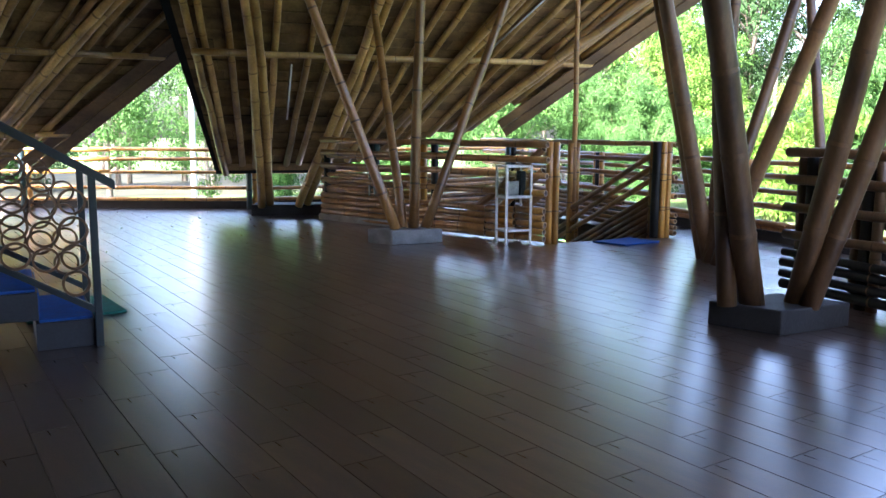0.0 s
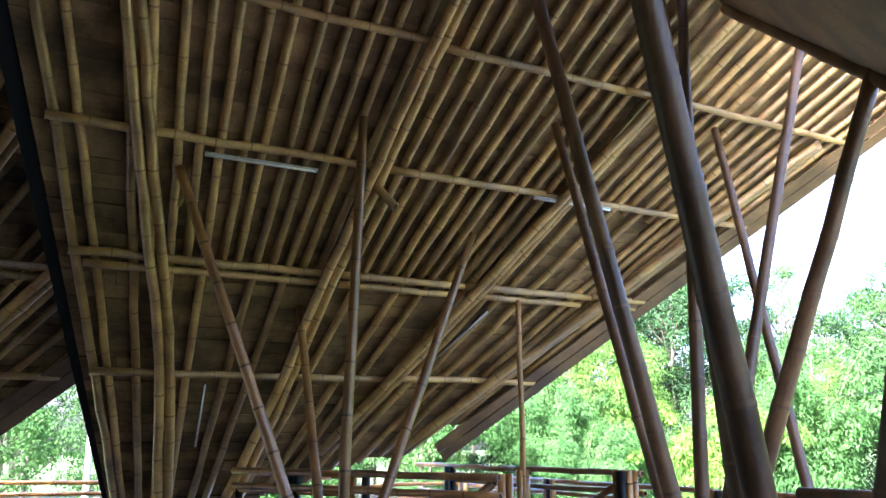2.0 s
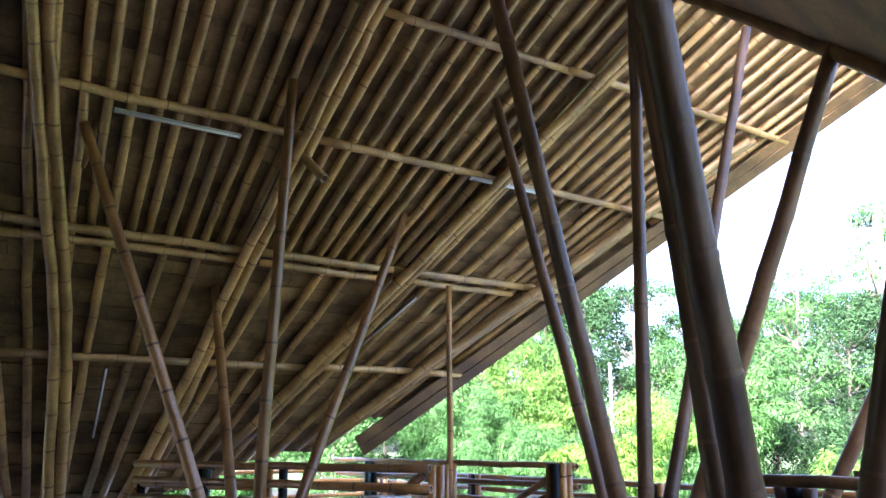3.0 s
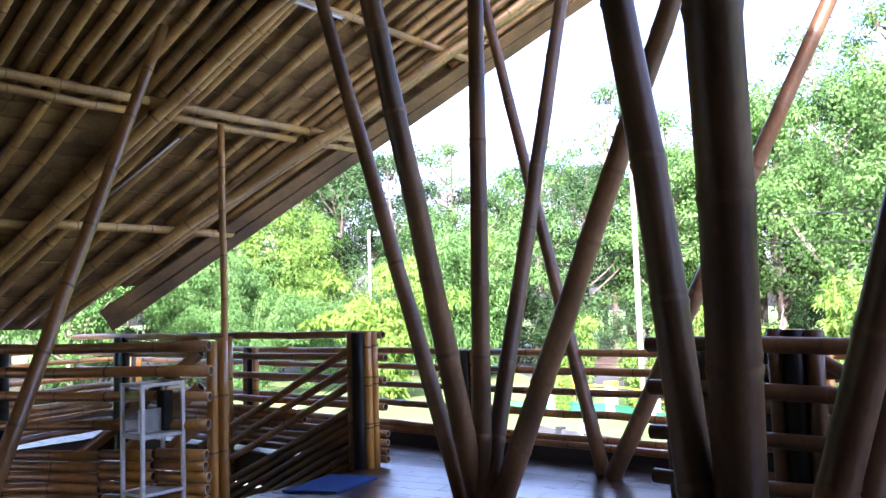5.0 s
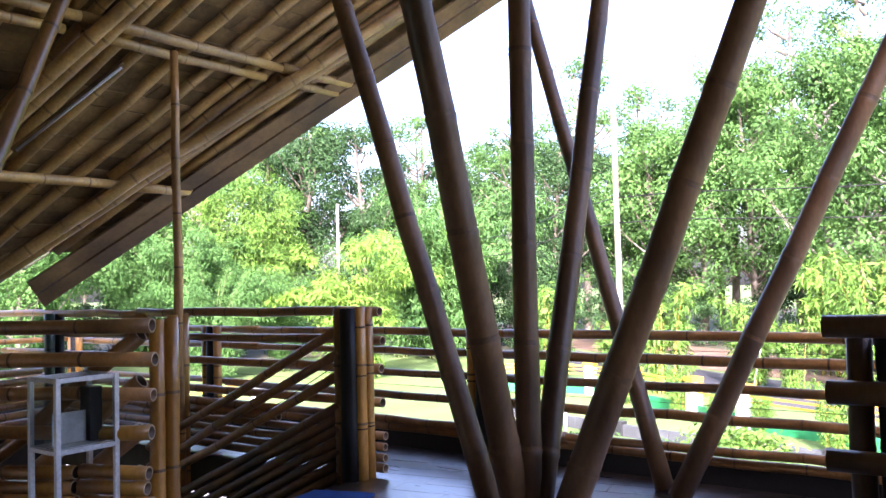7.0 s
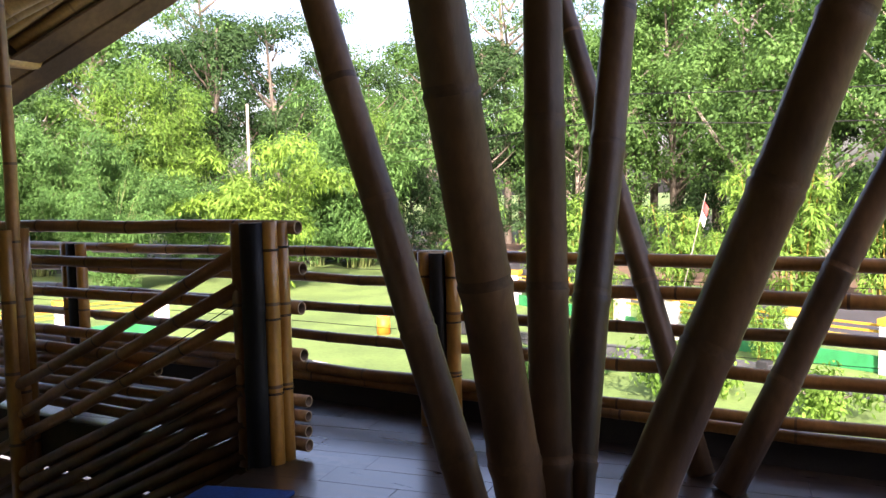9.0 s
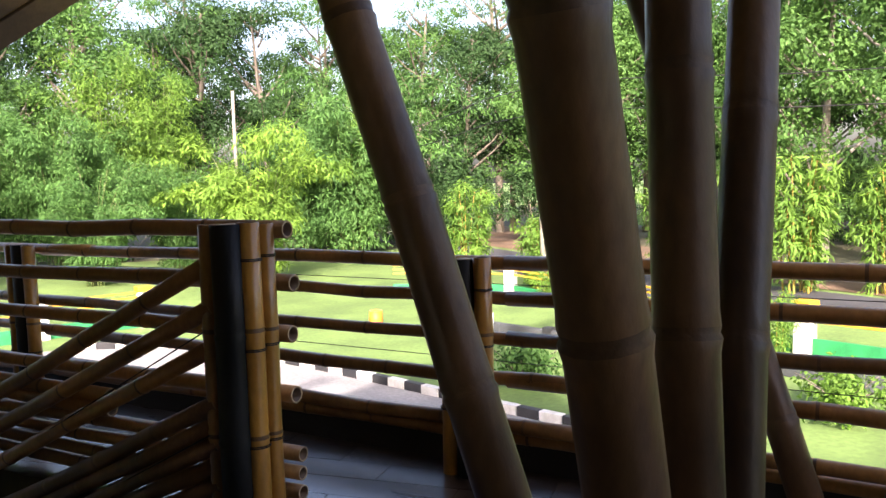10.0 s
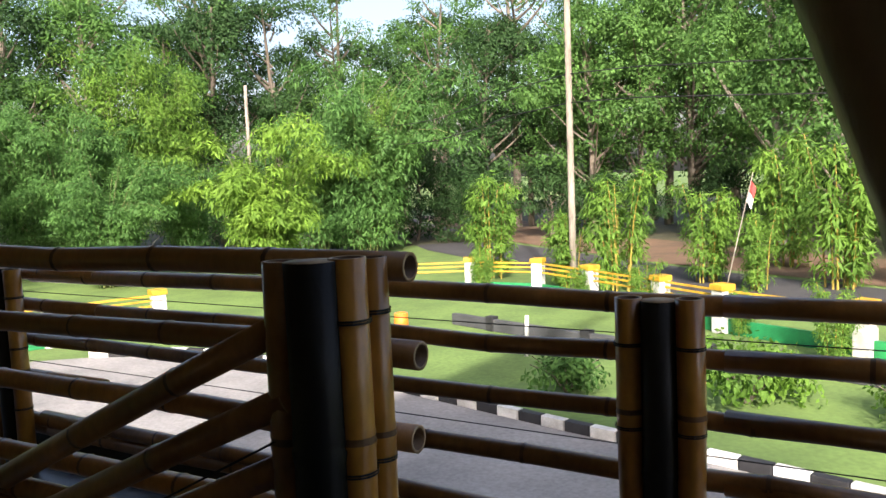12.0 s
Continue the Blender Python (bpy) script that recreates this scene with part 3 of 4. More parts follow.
rails(rail_l, along(0.0, -0.1), along(0.42, -0.12), (0.605,), 0.04, (BAMBOO_GOLD, BAMBOO_NODE))
rails(rail_l, along(0.9, -0.08), along(4.0, -0.05), (0.375, 0.292, 0.21, 0.125, 0.05), 0.04, lengths=2)
rails(rail_l, along(2.2, 0.03), along(4.02, 0.03), (0.94, 0.78, 0.68, 0.56, 0.48, 0.43), 0.036, over=(0, 0.05))
for d_, mats in ((1.85, DARK), (2.05, GOLD), (2.95, GREENB), (3.05, GREENB), (4.0, DARK)):
    x_, y_ = along(d_, 0.04)
    post_group(rail_l, x_, y_, 1.2 if d_ < 3.9 else 0.98, (0, 1), ((0, 0.05, mats),), -0.3)
for d0, z0, d1, z1, side in ((0.12, 1.12, 1.5, 0.08, 0.03), (0.14, 0.86, 1.2, 0.06, 0.07), (0.12, 0.6, 0.85, 0.05, 0.03), (0.14, 0.36, 0.55, 0.05, 0.07)):
    bamboo([along(d0, side) + (z0,), along(d1, side) + (z1,)], 0.047, None, rail_l, "slanting_bar", 12, 0.95, 0.45)
# close-laid rails that close the far end of the stair opening
rails(rail_l, (1.76, 8.58), (5.08, 9.28), (0.1, 0.18, 0.26, 0.34, 0.42, 0.5, 0.58), 0.039, lengths=2)
# short orange stubs that fill the end
for z in (0.065, 0.145, 0.23, 0.31, 0.39):
    for d0, d1 in ((0.0, 0.4), (0.43, 0.86)):
        s_ = rng.uniform(-0.015, 0.015)
        bamboo([(*along(d0 + s_, -0.1), z), (*along(d1 + s_, -0.09), z + rng.uniform(-.01, .01))], 0.039, GOLD, rail_l, "stub", 12, 1.0, 0.5)
tagged(part("kerb", prism_bm([along(2.0, -0.1), along(4.05, -0.1), along(4.05, -0.02), along(2.0, -0.02)], 0.0, 0.09, 0.01), PLINTH_PALE, None),
       "pale cement kerb at the foot of the bamboo railing", "kerb", kind="structure")

# mirrored stair enclosure with black corner posts and slanting bars
rail_2 = thing("stair_railing", (3.85, 1.5, 0), "dark bamboo stair railing with black posts and slanting bars", "railing")
BROWN = (BAMBOO_COLUMN, BAMBOO_NODE)
post_group(rail_2, 3.89, 1.53, 1.14, (0, -1), ((0.0, 0.042, BROWN), (0.1, 0.056, DARK), (0.2, 0.045, BROWN)))
rails(rail_2, (3.81, 1.6), (3.81, -3.2), (1.175,), 0.042, BROWN, over=(0.02, 0), lengths=2)
rails(rail_2, (3.82, 1.6), (3.82, -3.2), (0.95, 0.73, 0.5), 0.04, BROWN, over=(0.02, 0), lengths=2)
rails(rail_2, (3.82, 1.6), (3.82, -3.2), (0.35, 0.265, 0.18, 0.095), 0.038, (BAMBOO_BLACK, BAMBOO_NODE), over=(0.02, 0), lengths=2)
post_group(rail_2, 3.93, 0.93, 1.24, (0, -1), ((-0.09, 0.04, BROWN), (0.0, 0.055, DARK), (0.09, 0.042, BROWN)))
for k, z0 in enumerate((1.12, 0.98, 0.84, 0.68, 0.52, 0.36, 0.22)):
    run = (z0 - 0.03) / 0.58
    bamboo([(3.99 + 0.012 * (k % 2), 0.88, z0), (4.0, 0.88 - run, 0.03)], 0.033, BROWN, rail_2, "slanting_bar", 12, 0.95, 0.45)
rails(rail_2, (5.0, 1.6), (5.0, -3.2), (0.95, 0.73, 0.5, 0.3), 0.04, BROWN, lengths=2)
post_group(rail_2, 5.05, 1.5, 1.14, (0, -1), ((0.0, 0.045, BROWN), (0.1, 0.05, DARK)))

# outer railing
rail_o = thing("outer_railing", (6.1, 4.6, 0), "brown bamboo railing on the platform's edge, with black and gold posts", "railing")
rails(rail_o, (6.1, -6.0), (6.1, 10.4), (0.965, 0.805, 0.63, 0.44, 0.235), 0.034, over=(0.0, 0.0), lengths=5)
rails(rail_o, (6.14, -6.0), (6.14, 10.4), (0.165, ), 0.036, over=(0.0, 0.0), lengths=5)
for y_ in (4.505, 7.75, 1.4, -1.8, 10.3):
    post_group(rail_o, 6.02, y_, 0.99, (0, 1), ((-0.088, 0.042, GOLD), (0.0, 0.055, DARK), (0.09, 0.042, GOLD)), -0.02)
    for z in (0.3, 0.6, 0.85):
        binding(rail_o, 6.02, y_ - 0.088, z, 0.0455)
        binding(rail_o, 6.02, y_ + 0.09, z, 0.0455)
tagged(part("edge_beam", box_bm((6.17, -6.2, -0.02), (6.3, 10.6, 0.13), 0.015), BLACK, None), "black painted edge beam under the railing", "beam", kind="structure")

for z in (0.885, 0.54):
    bamboo([(6.06, -6.0, z), (6.06, 2.0, z - 0.012), (6.06, 10.4, z)], 0.002, (WIRE, WIRE), rail_o, "wire", 5, 1.0, 1.6, 0.0, hollow=False)
rail_f = thing("far_railing", (-1.4, 11.3, 0), "pale bamboo railing on a dark kerb at the far edge", "railing")
rails(rail_f, (-9.0, 14.5), (0.95, 10.42), (0.99, 0.83, 0.62, 0.36, 0.16), 0.034, GOLD, lengths=4)
rails(rail_f, (0.95, 10.42), (6.1, 10.42), (0.99, 0.83, 0.62, 0.36, 0.16), 0.034, GOLD, lengths=2)
for x_ in (-5.6, -2.6, 0.9):
    y_ = 11.36 - 0.41 * (x_ + 1.4)
    post_group(rail_f, x_, y_, 1.0, (1, 0), ((0.0, 0.05, GREENB), (0.1, 0.045, GOLD)))
tagged(part("far_kerb", prism_bm([(-9.0, 14.56), (0.95, 10.48), (6.1, 10.48), (6.1, 10.6), (1.0, 10.6), (-8.95, 14.7)], -0.02, 0.13, 0.01), PLINTH, None),
       "dark kerb along the far edge of the floor", "kerb", kind="structure")

# boarded sides under the floor
well = thing("stair_lining", (5.1, 7, -0.4), "dark boarding that lines the stair opening", "wall", kind="structure")
for k in range(8):
    z = -0.36 - 0.22 * k
    part("board", box_bm((5.13, 5.0, z - 0.212), (5.16, 9.3, z), 0.006), BOARD, well)
    part("board", box_bm((1.7, 9.3, z - 0.212), (5.16, 9.33, z), 0.006), BOARD, well)

for k in range(8):
    z = -0.36 - 0.22 * k
    part("board", prism_bm([(3.5, 4.98), (1.72, 8.5), (1.69, 8.48), (3.47, 4.96)], z - 0.212, z, 0.006), BOARD, well)

# steps going down inside the opening
steps = thing("stair_down", (4.5, 5.4, -0.2), "dark cement steps going down between bamboo railings", "stairs", kind="structure")
for k in range(11):
    t0 = 5.0 + 0.27 * k
    z = -0.18 * (k + 1)
    left = 3.56 - 1.78 * (t0 - 4.98) / 3.52 + 0.05
    part("step", box_bm((left, t0, z - 0.18), (5.0, t0 + 0.28, z), 0.008), STEP, steps)

# ---- stair going up, with ring-filled railings ----
stair_up = thing("stair_up", (-2.2, 2.3, 0), "dark steps going up, covered with blue foam mats", "stairs", kind="structure")
TURN = pose(-1.42, 1.9, 0, 0, 0, 5.7)
for k in range(8):
    x1 = -0.02 - 0.31 * k
    part("step", box_bm((x1 - 0.33, 0.02, 0.19 * k if k else 0.0), (x1, 0.86, 0.19 * (k + 1) - 0.02), 0.006, TURN), BLACK, stair_up)
    part("step_mat", box_bm((x1 - 0.31, 0.03, 0.19 * (k + 1) - 0.019), (x1 - 0.01, 0.84, 0.19 * (k + 1)), 0.005, TURN), RUBBER_BLUE, stair_up, "blue foam mat")
    part("riser_mat", box_bm((x1 - 0.001, 0.03, 0.19 * k + 0.01), (x1 + 0.008, 0.84, 0.19 * (k + 1) - 0.022), 0.003, TURN), RUBBER_BLUE if k else BLACK, stair_up)


def ring_railing(y0):
    base = thing("ring_railing", TURN @ Vector((0, y0, 0)), "black steel stair railing filled with bamboo rings", "railing", "stair railings")
    slope = math.tan(radians(30.7))
    for x in (0.0, -1.25, -2.5):
        zb = max(0.0, -x * slope - 0.1)
        part("post", box_bm((x - 0.022, y0 - 0.022, zb), (x + 0.022, y0 + 0.022, 1.06 - x * slope), 0.004, TURN), STEEL, base)
    for lo, hi, ext, w in ((1.04, 1.10, 0.13, 0.03), (0.2, 0.245, 0.02, 0.018)):
        bm = bmesh.new()
        vs = [bm.verts.new(TURN @ Vector((x, y0 + s * w, z - x * slope))) for x in (ext, -2.55) for s in (-1, 1) for z in (lo, hi)]
        for f in ((0, 1, 3, 2), (4, 6, 7, 5), (0, 4, 5, 1), (2, 3, 7, 6), (1, 5, 7, 3), (0, 2, 6, 4)):
            bm.faces.new([vs[q] for q in f])
        bmesh.ops.recalc_face_normals(bm, faces=bm.faces[:])
        bmesh.ops.bevel(bm, geom=bm.edges[:], offset=0.005, segments=2, affect="EDGES")
        part("handrail" if lo > 1 else "lower_bar", bm, STEEL, base)
    col = 0
    x = -0.115
    while x > -2.45:
        z = 0.335 - x * slope + (0.06 if col % 2 else 0.0)
        while z < 0.98 - x * slope:
            r = 0.082 * rng.uniform(0.9, 1.06)
            bm = bmesh.new()
            n = 20
            loops = [[], [], [], []]
            for i in range(n):
                w = 2 * math.pi * i / n
                for q, (rad, yy) in enumerate(((r, -0.025), (r, 0.025), (r * 0.83, 0.025), (r * 0.83, -0.025))):
                    loops[q].append(bm.verts.new(TURN @ Vector((x + math.cos(w) * rad, y0 + yy, z + math.sin(w) * rad))))
            for q in range(4):
                for i in range(n):
                    bm.faces.new((loops[q][i], loops[q][(i + 1) % n], loops[(q + 1) % 4][(i + 1) % n], loops[(q + 1) % 4][i]))
            bmesh.ops.recalc_face_normals(bm, faces=bm.faces[:])
            ob = part("ring", bm, BAMBOO_NODE, base)
            ob.data.polygons.foreach_set("use_smooth", [abs(p.normal.y) < 0.5 for p in ob.data.polygons])
            z += 2 * r + 0.003
        x -= 0.158
        col += 1


ring_railing(0.0)
ring_railing(0.86)


def floor_mat(ring, z, mat, label):
    ob = part("foam_mat", prism_bm(ring, z, z + 0.02, 0.006), mat, None)
    return tagged(ob, label, "mat")


floor_mat([(-1.24, 2.82), (-1.4, 3.49), (-2.05, 3.32), (-1.88, 2.66)], 0.001, RUBBER_GREEN, "green foam mat lying on the floor by the stair")
floor_mat([(4.25, 4.44), (4.83, 4.56), (4.69, 4.97), (4.06, 4.85)], 0.001, RUBBER_BLUE, "blue foam mat lying before the stair opening")

# ---- glass display stand ----
stand = thing("display_stand", (3.14, 5.15, 0), "white aluminium stand with a glass box on top", "cabinet")
X0, X1, Y0, Y1 = 2.98, 3.3, 5.02, 5.28
for x in (X0, X1):
    for y in (Y0, Y1):
        part("leg", box_bm((x - 0.013, y - 0.013, 0.0), (x + 0.013, y + 0.013, 0.93), 0.003), ALU, stand)
for z in (0.15, 0.545, 0.905):
    for (a_, b_) in (((X0 + 0.013, Y0 - 0.011), (X1 - 0.013, Y0 + 0.011)), ((X0 + 0.013, Y1 - 0.011), (X1 - 0.013, Y1 + 0.011)),
                     ((X0 - 0.011, Y0 + 0.013), (X0 + 0.011, Y1 - 0.013)), ((X1 - 0.011, Y0 + 0.013), (X1 + 0.011, Y1 - 0.013))):
        part("frame_bar", box_bm((*a_, z), (*b_, z + 0.024), 0.003), ALU, stand)
part("shelf", box_bm((X0 + 0.012, Y0 + 0.012, 0.569), (X1 - 0.012, Y1 - 0.012, 0.575), 0.001), ALU, stand)
part("lower_shelf", box_bm((X0 + 0.012, Y0 + 0.012, 0.16), (X1 - 0.012, Y1 - 0.012, 0.168), 0.001), ALU, stand)
for a_, b_ in (((X0 + 0.014, Y0 - 0.003, 0.575), (X1 - 0.014, Y0 + 0.002, 0.9)), ((X0 + 0.014, Y1 - 0.002, 0.575), (X1 - 0.014, Y1 + 0.003, 0.9)),
               ((X0 - 0.003, Y0 + 0.014, 0.575), (X0 + 0.002, Y1 - 0.014, 0.9)), ((X1 - 0.002, Y0 + 0.014, 0.575), (X1 + 0.003, Y1 - 0.014, 0.9))):
    ob = part("glass_pane", box_bm(a_, b_, 0), GLASS, stand)
    ob.visible_shadow = False
sheet = part("paper_sheet", box_bm((3.02, 5.14, 0.578), (3.2, 5.143, 0.74), 0.0, None), WHITE, None)
tagged(sheet, "white sheet standing inside the glass box", "paper")
tagged(part("dark_box", box_bm((3.2, 5.1, 0.576), (3.27, 5.2, 0.86), 0.004), PLINTH, None), "narrow dark box standing in the glass case", "box")


# ---- fluorescent lamps on the roof timbers (off) ----
def tube_lamp(p0, p1, casing=None):
    p0, p1 = Vector(p0), Vector(p1)
    base = thing("tube_lamp", p0, "white fluorescent tube lamp, unlit, fixed under a purlin", "lamp", "tube lamps")
    d = (p1 - p0).normalized()
    out = Vector((0, -0.7071, -0.7071))
    side = d.cross(out).normalized()
    bm = bmesh.new()
    vs = [bm.verts.new(p + side * s * 0.022 + out * o) for p in (p0, p1) for s in (-1, 1) for o in (0.0, 0.03)]
    for f in ((0, 1, 3, 2), (4, 6, 7, 5), (0, 4, 5, 1), (2, 3, 7, 6), (1, 5, 7, 3), (0, 2, 6, 4)):
        bm.faces.new([vs[q] for q in f])
    bmesh.ops.recalc_face_normals(bm, faces=bm.faces[:])
    part("housing", bm, casing or WHITE, base)
    tube = bamboo([p0 + out * 0.045 + d * 0.03, p1 + out * 0.045 - d * 0.03], 0.013, (TUBE, TUBE), base, "tube", 10, 1.0, 2.0, 0.0, hollow=False)
    tube.data.materials[2] = TUBE


tube_lamp(under(0.6, 6.12, -0.05), under(1.85, 6.12, -0.05))
tube_lamp(under(4.72, 6.05, -0.08), under(5.95, 6.05, -0.08))
tube_lamp(under(4.78, 7.32, -0.05), under(4.2, 8.05, -0.05), BOARD)
tube_lamp(under(1.2, 8.35, -0.05), under(1.28, 9.15, -0.05), BOARD)


# ---- floor tiles: the nearest ones one by one, the rest joined ----
def tile_corners(x, y, w, l):
    t = [rng.gauss(0, 0.00012) for _ in range(3)]
    c = 0.0015
    out = []
    for (dx, dy, dz, ins) in ((0, 0, 0, 1), (1, 0, 0, 1), (1, 1, 0, 1), (0, 1, 0, 1), (0, 0, -0.01, 0), (1, 0, -0.01, 0), (1, 1, -0.01, 0), (0, 1, -0.01, 0)):
        px = x + dx * w + (c * (1 - 2 * dx) * 0.5 if ins else 0)
        py = y + dy * l + (c * (1 - 2 * dy) * 0.5 if ins else 0)
        z = dz + t[0] + t[1] * (dx - 0.5) + t[2] * (dy - 0.5) - 0.0012
        out.append((px, py, z))
    return out


TILE_FACES = [(0, 1, 2, 3), (0, 4, 5, 1), (1, 5, 6, 2), (2, 6, 7, 3), (3, 7, 4, 0)]
rest_v, rest_f, near_tiles = [], [], []
TW, TL = 0.2, 0.8
TILE_TURN = radians(11.0)
ct, st = math.cos(TILE_TURN), math.sin(TILE_TURN)


def laid(x, y):
    return (ct * x - st * y, st * x + ct * y)


row, x = 0, -12.0
while x < 10.0:
    y = -11.0 - (0.4 * (row % 2) + 0.13 * (row // 2 % 3)) % TL
    while y < 15:
        corners = [laid(x + dx, y + dy) for dx in (0.002, TW - 0.002) for dy in (0.002, TL / 2, TL - 0.002)]
        cx, cy = laid(x + TW / 2, y + TL / 2)
        def on_floor(c):
            return FLOOR_X0 < c[0] < FLOOR_X1 and c[1] > FLOOR_Y0 and not inside_well(*c) and not off_platform(*c)
        ins = [on_floor(c) for c in corners]
        if all(ins):
            if -2.4 < cx < 3.2 and -2.2 < cy < 6.2 and len(near_tiles) < 290:
                near_tiles.append((x, y))
            else:
                i = len(rest_v)
                rest_v += [(*laid(p[0], p[1]), p[2]) for p in tile_corners(x + 0.0015, y + 0.0015, TW - 0.003, TL - 0.003)]
                rest_f += [tuple(i + q for q in f) for f in TILE_FACES]
        elif any(ins):
            # a tile cut to the edge, in small steps
            cw, cl = (TW - 0.003) / 6, (TL - 0.003) / 30
            for p in range(6):
                for q in range(30):
                    x0, y0 = x + 0.0015 + p * cw, y + 0.0015 + q * cl
                    if on_floor(laid(x0 + cw / 2, y0 + cl / 2)):
                        i = len(rest_v)
                        rest_v += [(*laid(x0 + dx, y0 + dy), -0.0012) for dx, dy in ((0, 0), (cw, 0), (cw, cl), (0, cl))]
                        rest_f.append((i, i + 1, i + 2, i + 3))
        y += TL
    x += TW
    row += 1
rest = mesh_object("floor_tiles", rest_v, rest_f, TILE_REST, None, floor, False)
rest["kind"] = "stuff"
tile_meshes = []
for k in range(12):
    me = bpy.data.meshes.new("tile")
    me.from_pydata(tile_corners(0.0015, 0.0015, TW - 0.003, TL - 0.003), [], TILE_FACES)
    me.materials.append(TILE)
    tile_meshes.append(me)
for k, (x, y) in enumerate(near_tiles):
    ob = new("tile", tile_meshes[rng.randrange(12)])
    ob.parent = floor
    ob.location = (*laid(x, y), 0)
    ob.rotation_euler = (0, 0, TILE_TURN)

# ---- grounds ----
GZ = -3.2
KERB = [(14.3, 0.5), (15.1, 3.2), (15.9, 6.2), (16.55, 9.2), (17.3, 12.2), (18.0, 15.2), (18.5, 18.0), (18.4, 20.6), (17.2, 23.0)]
bm = bmesh.new()
for x0, y0, x1, y1 in ((-400, -400, 400, 400),):
    bm.faces.new([bm.verts.new(p) for p in ((x0, y0, GZ), (x1, y0, GZ), (x1, y1, GZ), (x0, y1, GZ))])
tagged(part("ground", bm, GRASS, None), "mown green lawn reaching to the woods", "ground", kind="structure")

bm = bmesh.new()
edge = [Vector((*p, GZ + 0.015)) for p in KERB]
# unseen paving under and behind the hall, added to bounce light upwards
ring_ = [bm.verts.new(p) for p in [Vector((-26.0, -34, GZ + 0.015)), Vector((14.0, -34, GZ + 0.015))] + edge + [Vector((14.8, 26, GZ + 0.015)), Vector((4, 28, GZ + 0.015)), Vector((1.0, 4, GZ + 0.015)), Vector((-26, -6, GZ + 0.015))]]
bm.faces.new(ring_)
bmesh.ops.triangulate(bm, faces=bm.faces[:])
tagged(part("pavement", bm, PAVING, None), "grey paved drive with a curved edge, extended unseen behind the hall to bounce light", "pavement", kind="structure")

kerb = thing("kerb", (17, 9, GZ), "black and white painted kerb stones along the drive", "kerb", kind="structure")
K = spline([(*p, GZ) for p in KERB], 0.52)
for i in range(len(K) - 1):
    a_, b_ = K[i], K[i + 1]
    d = (b_ - a_).normalized()
    ang = math.degrees(math.atan2(d.y, d.x))
    m = Matrix.Translation(a_) @ pose(0, 0, 0, 0, 0, ang)
    part("kerb_stone", box_bm((0.008, -0.17, 0.0), ((b_ - a_).length - 0.008, 0.0, 0.2), 0.02, m), WHITE if i % 2 else BLACK, kerb)

# the road beyond the fence, and the bare bank behind it
def strip(name, pts, width, z, mat, label, cat):
    bm = bmesh.new()
    P = [Vector((*p, z)) for p in pts]
    prev = None
    for i, p in enumerate(P):
        d = (P[min(i + 1, len(P) - 1)] - P[max(i - 1, 0)]).normalized()
        s = Vector((-d.y, d.x, 0)) * width / 2
        cur = (bm.verts.new(p + s), bm.verts.new(p - s))
        if prev:
            bm.faces.new((prev[0], prev[1], cur[1], cur[0]))
        prev = cur
    return tagged(part(name, bm, mat, None), label, cat, kind="structure")


strip("road", [(22, -30), (30.5, 3.0), (36.5, 14.0), (46, 27), (70, 50)], 5.5, GZ + 0.02, ASPHALT, "dark asphalt road beyond the fence", "road")
strip("bank", [(29, -30), (37.5, 2.0), (43.5, 12.5), (53, 25), (77, 47)], 7.0, GZ + 0.03, SOIL, "bare brown soil at the edge of the wood", "ground")

strip("wood_floor", [(45, -40), (58, -2.0), (66, 10), (78, 22), (110, 40)], 34.0, GZ + 0.025, LITTER, "dark leaf litter under the wood", "ground")
strip("wood_floor", [(62, 40), (40, 62), (14, 72), (-20, 72)], 34.0, GZ + 0.026, LITTER, "dark leaf litter under the wood", "ground")

# painted fence: white and yellow pillars, green panels, yellow bars
fence = thing("fence", (27, 10, GZ), "painted fence with white pillars, green panels and yellow bars", "fence")
runs = [spline([(18.5, -12.0, GZ), (24.2, 5.0, GZ), (27.2, 10.5, GZ), (30.6, 15.9, GZ), (30.4, 18.6, GZ), (29.3, 20.6, GZ)], 2.9), spline([(20.6, 24.2, GZ), (14.6, 26.6, GZ), (6, 29, GZ)], 2.9)]
for a_, b_ in [pair for F in runs for pair in zip(F, F[1:])]:
    d = (b_ - a_)
    L = d.length
    m = Matrix.Translation(a_) @ pose(0, 0, 0, 0, 0, math.degrees(math.atan2(d.y, d.x)))
    pillar = part("pillar", box_bm((-0.2, -0.2, 0), (0.2, 0.2, 1.15), 0.02, m), WHITE, fence)
    part("cap", box_bm((-0.24, -0.24, 1.15), (0.24, 0.24, 1.32), 0.03, m), YELLOW, fence, "yellow pillar cap")
    part("panel", box_bm((0.21, -0.05, 0.0), (L - 0.21, 0.05, 0.4), 0.01, m), GREENP, fence)
    for z in (0.78, 0.95, 1.1):
        part("bar", box_bm((0.21, -0.025, z), (L - 0.21, 0.025, z + 0.06), 0.008, m), YELLOW, fence)
wall = thing("garden_wall", (22.4, 8, GZ), "low dark grey painted wall curving across the lawn", "wall", kind="structure")
W = spline([(24.6, 16.0, GZ), (23.6, 12.9, GZ), (22.7, 9.6, GZ), (22.2, 6.6, GZ), (21.3, 4.0, GZ), (19.6, 0.5, GZ)], 1.7)
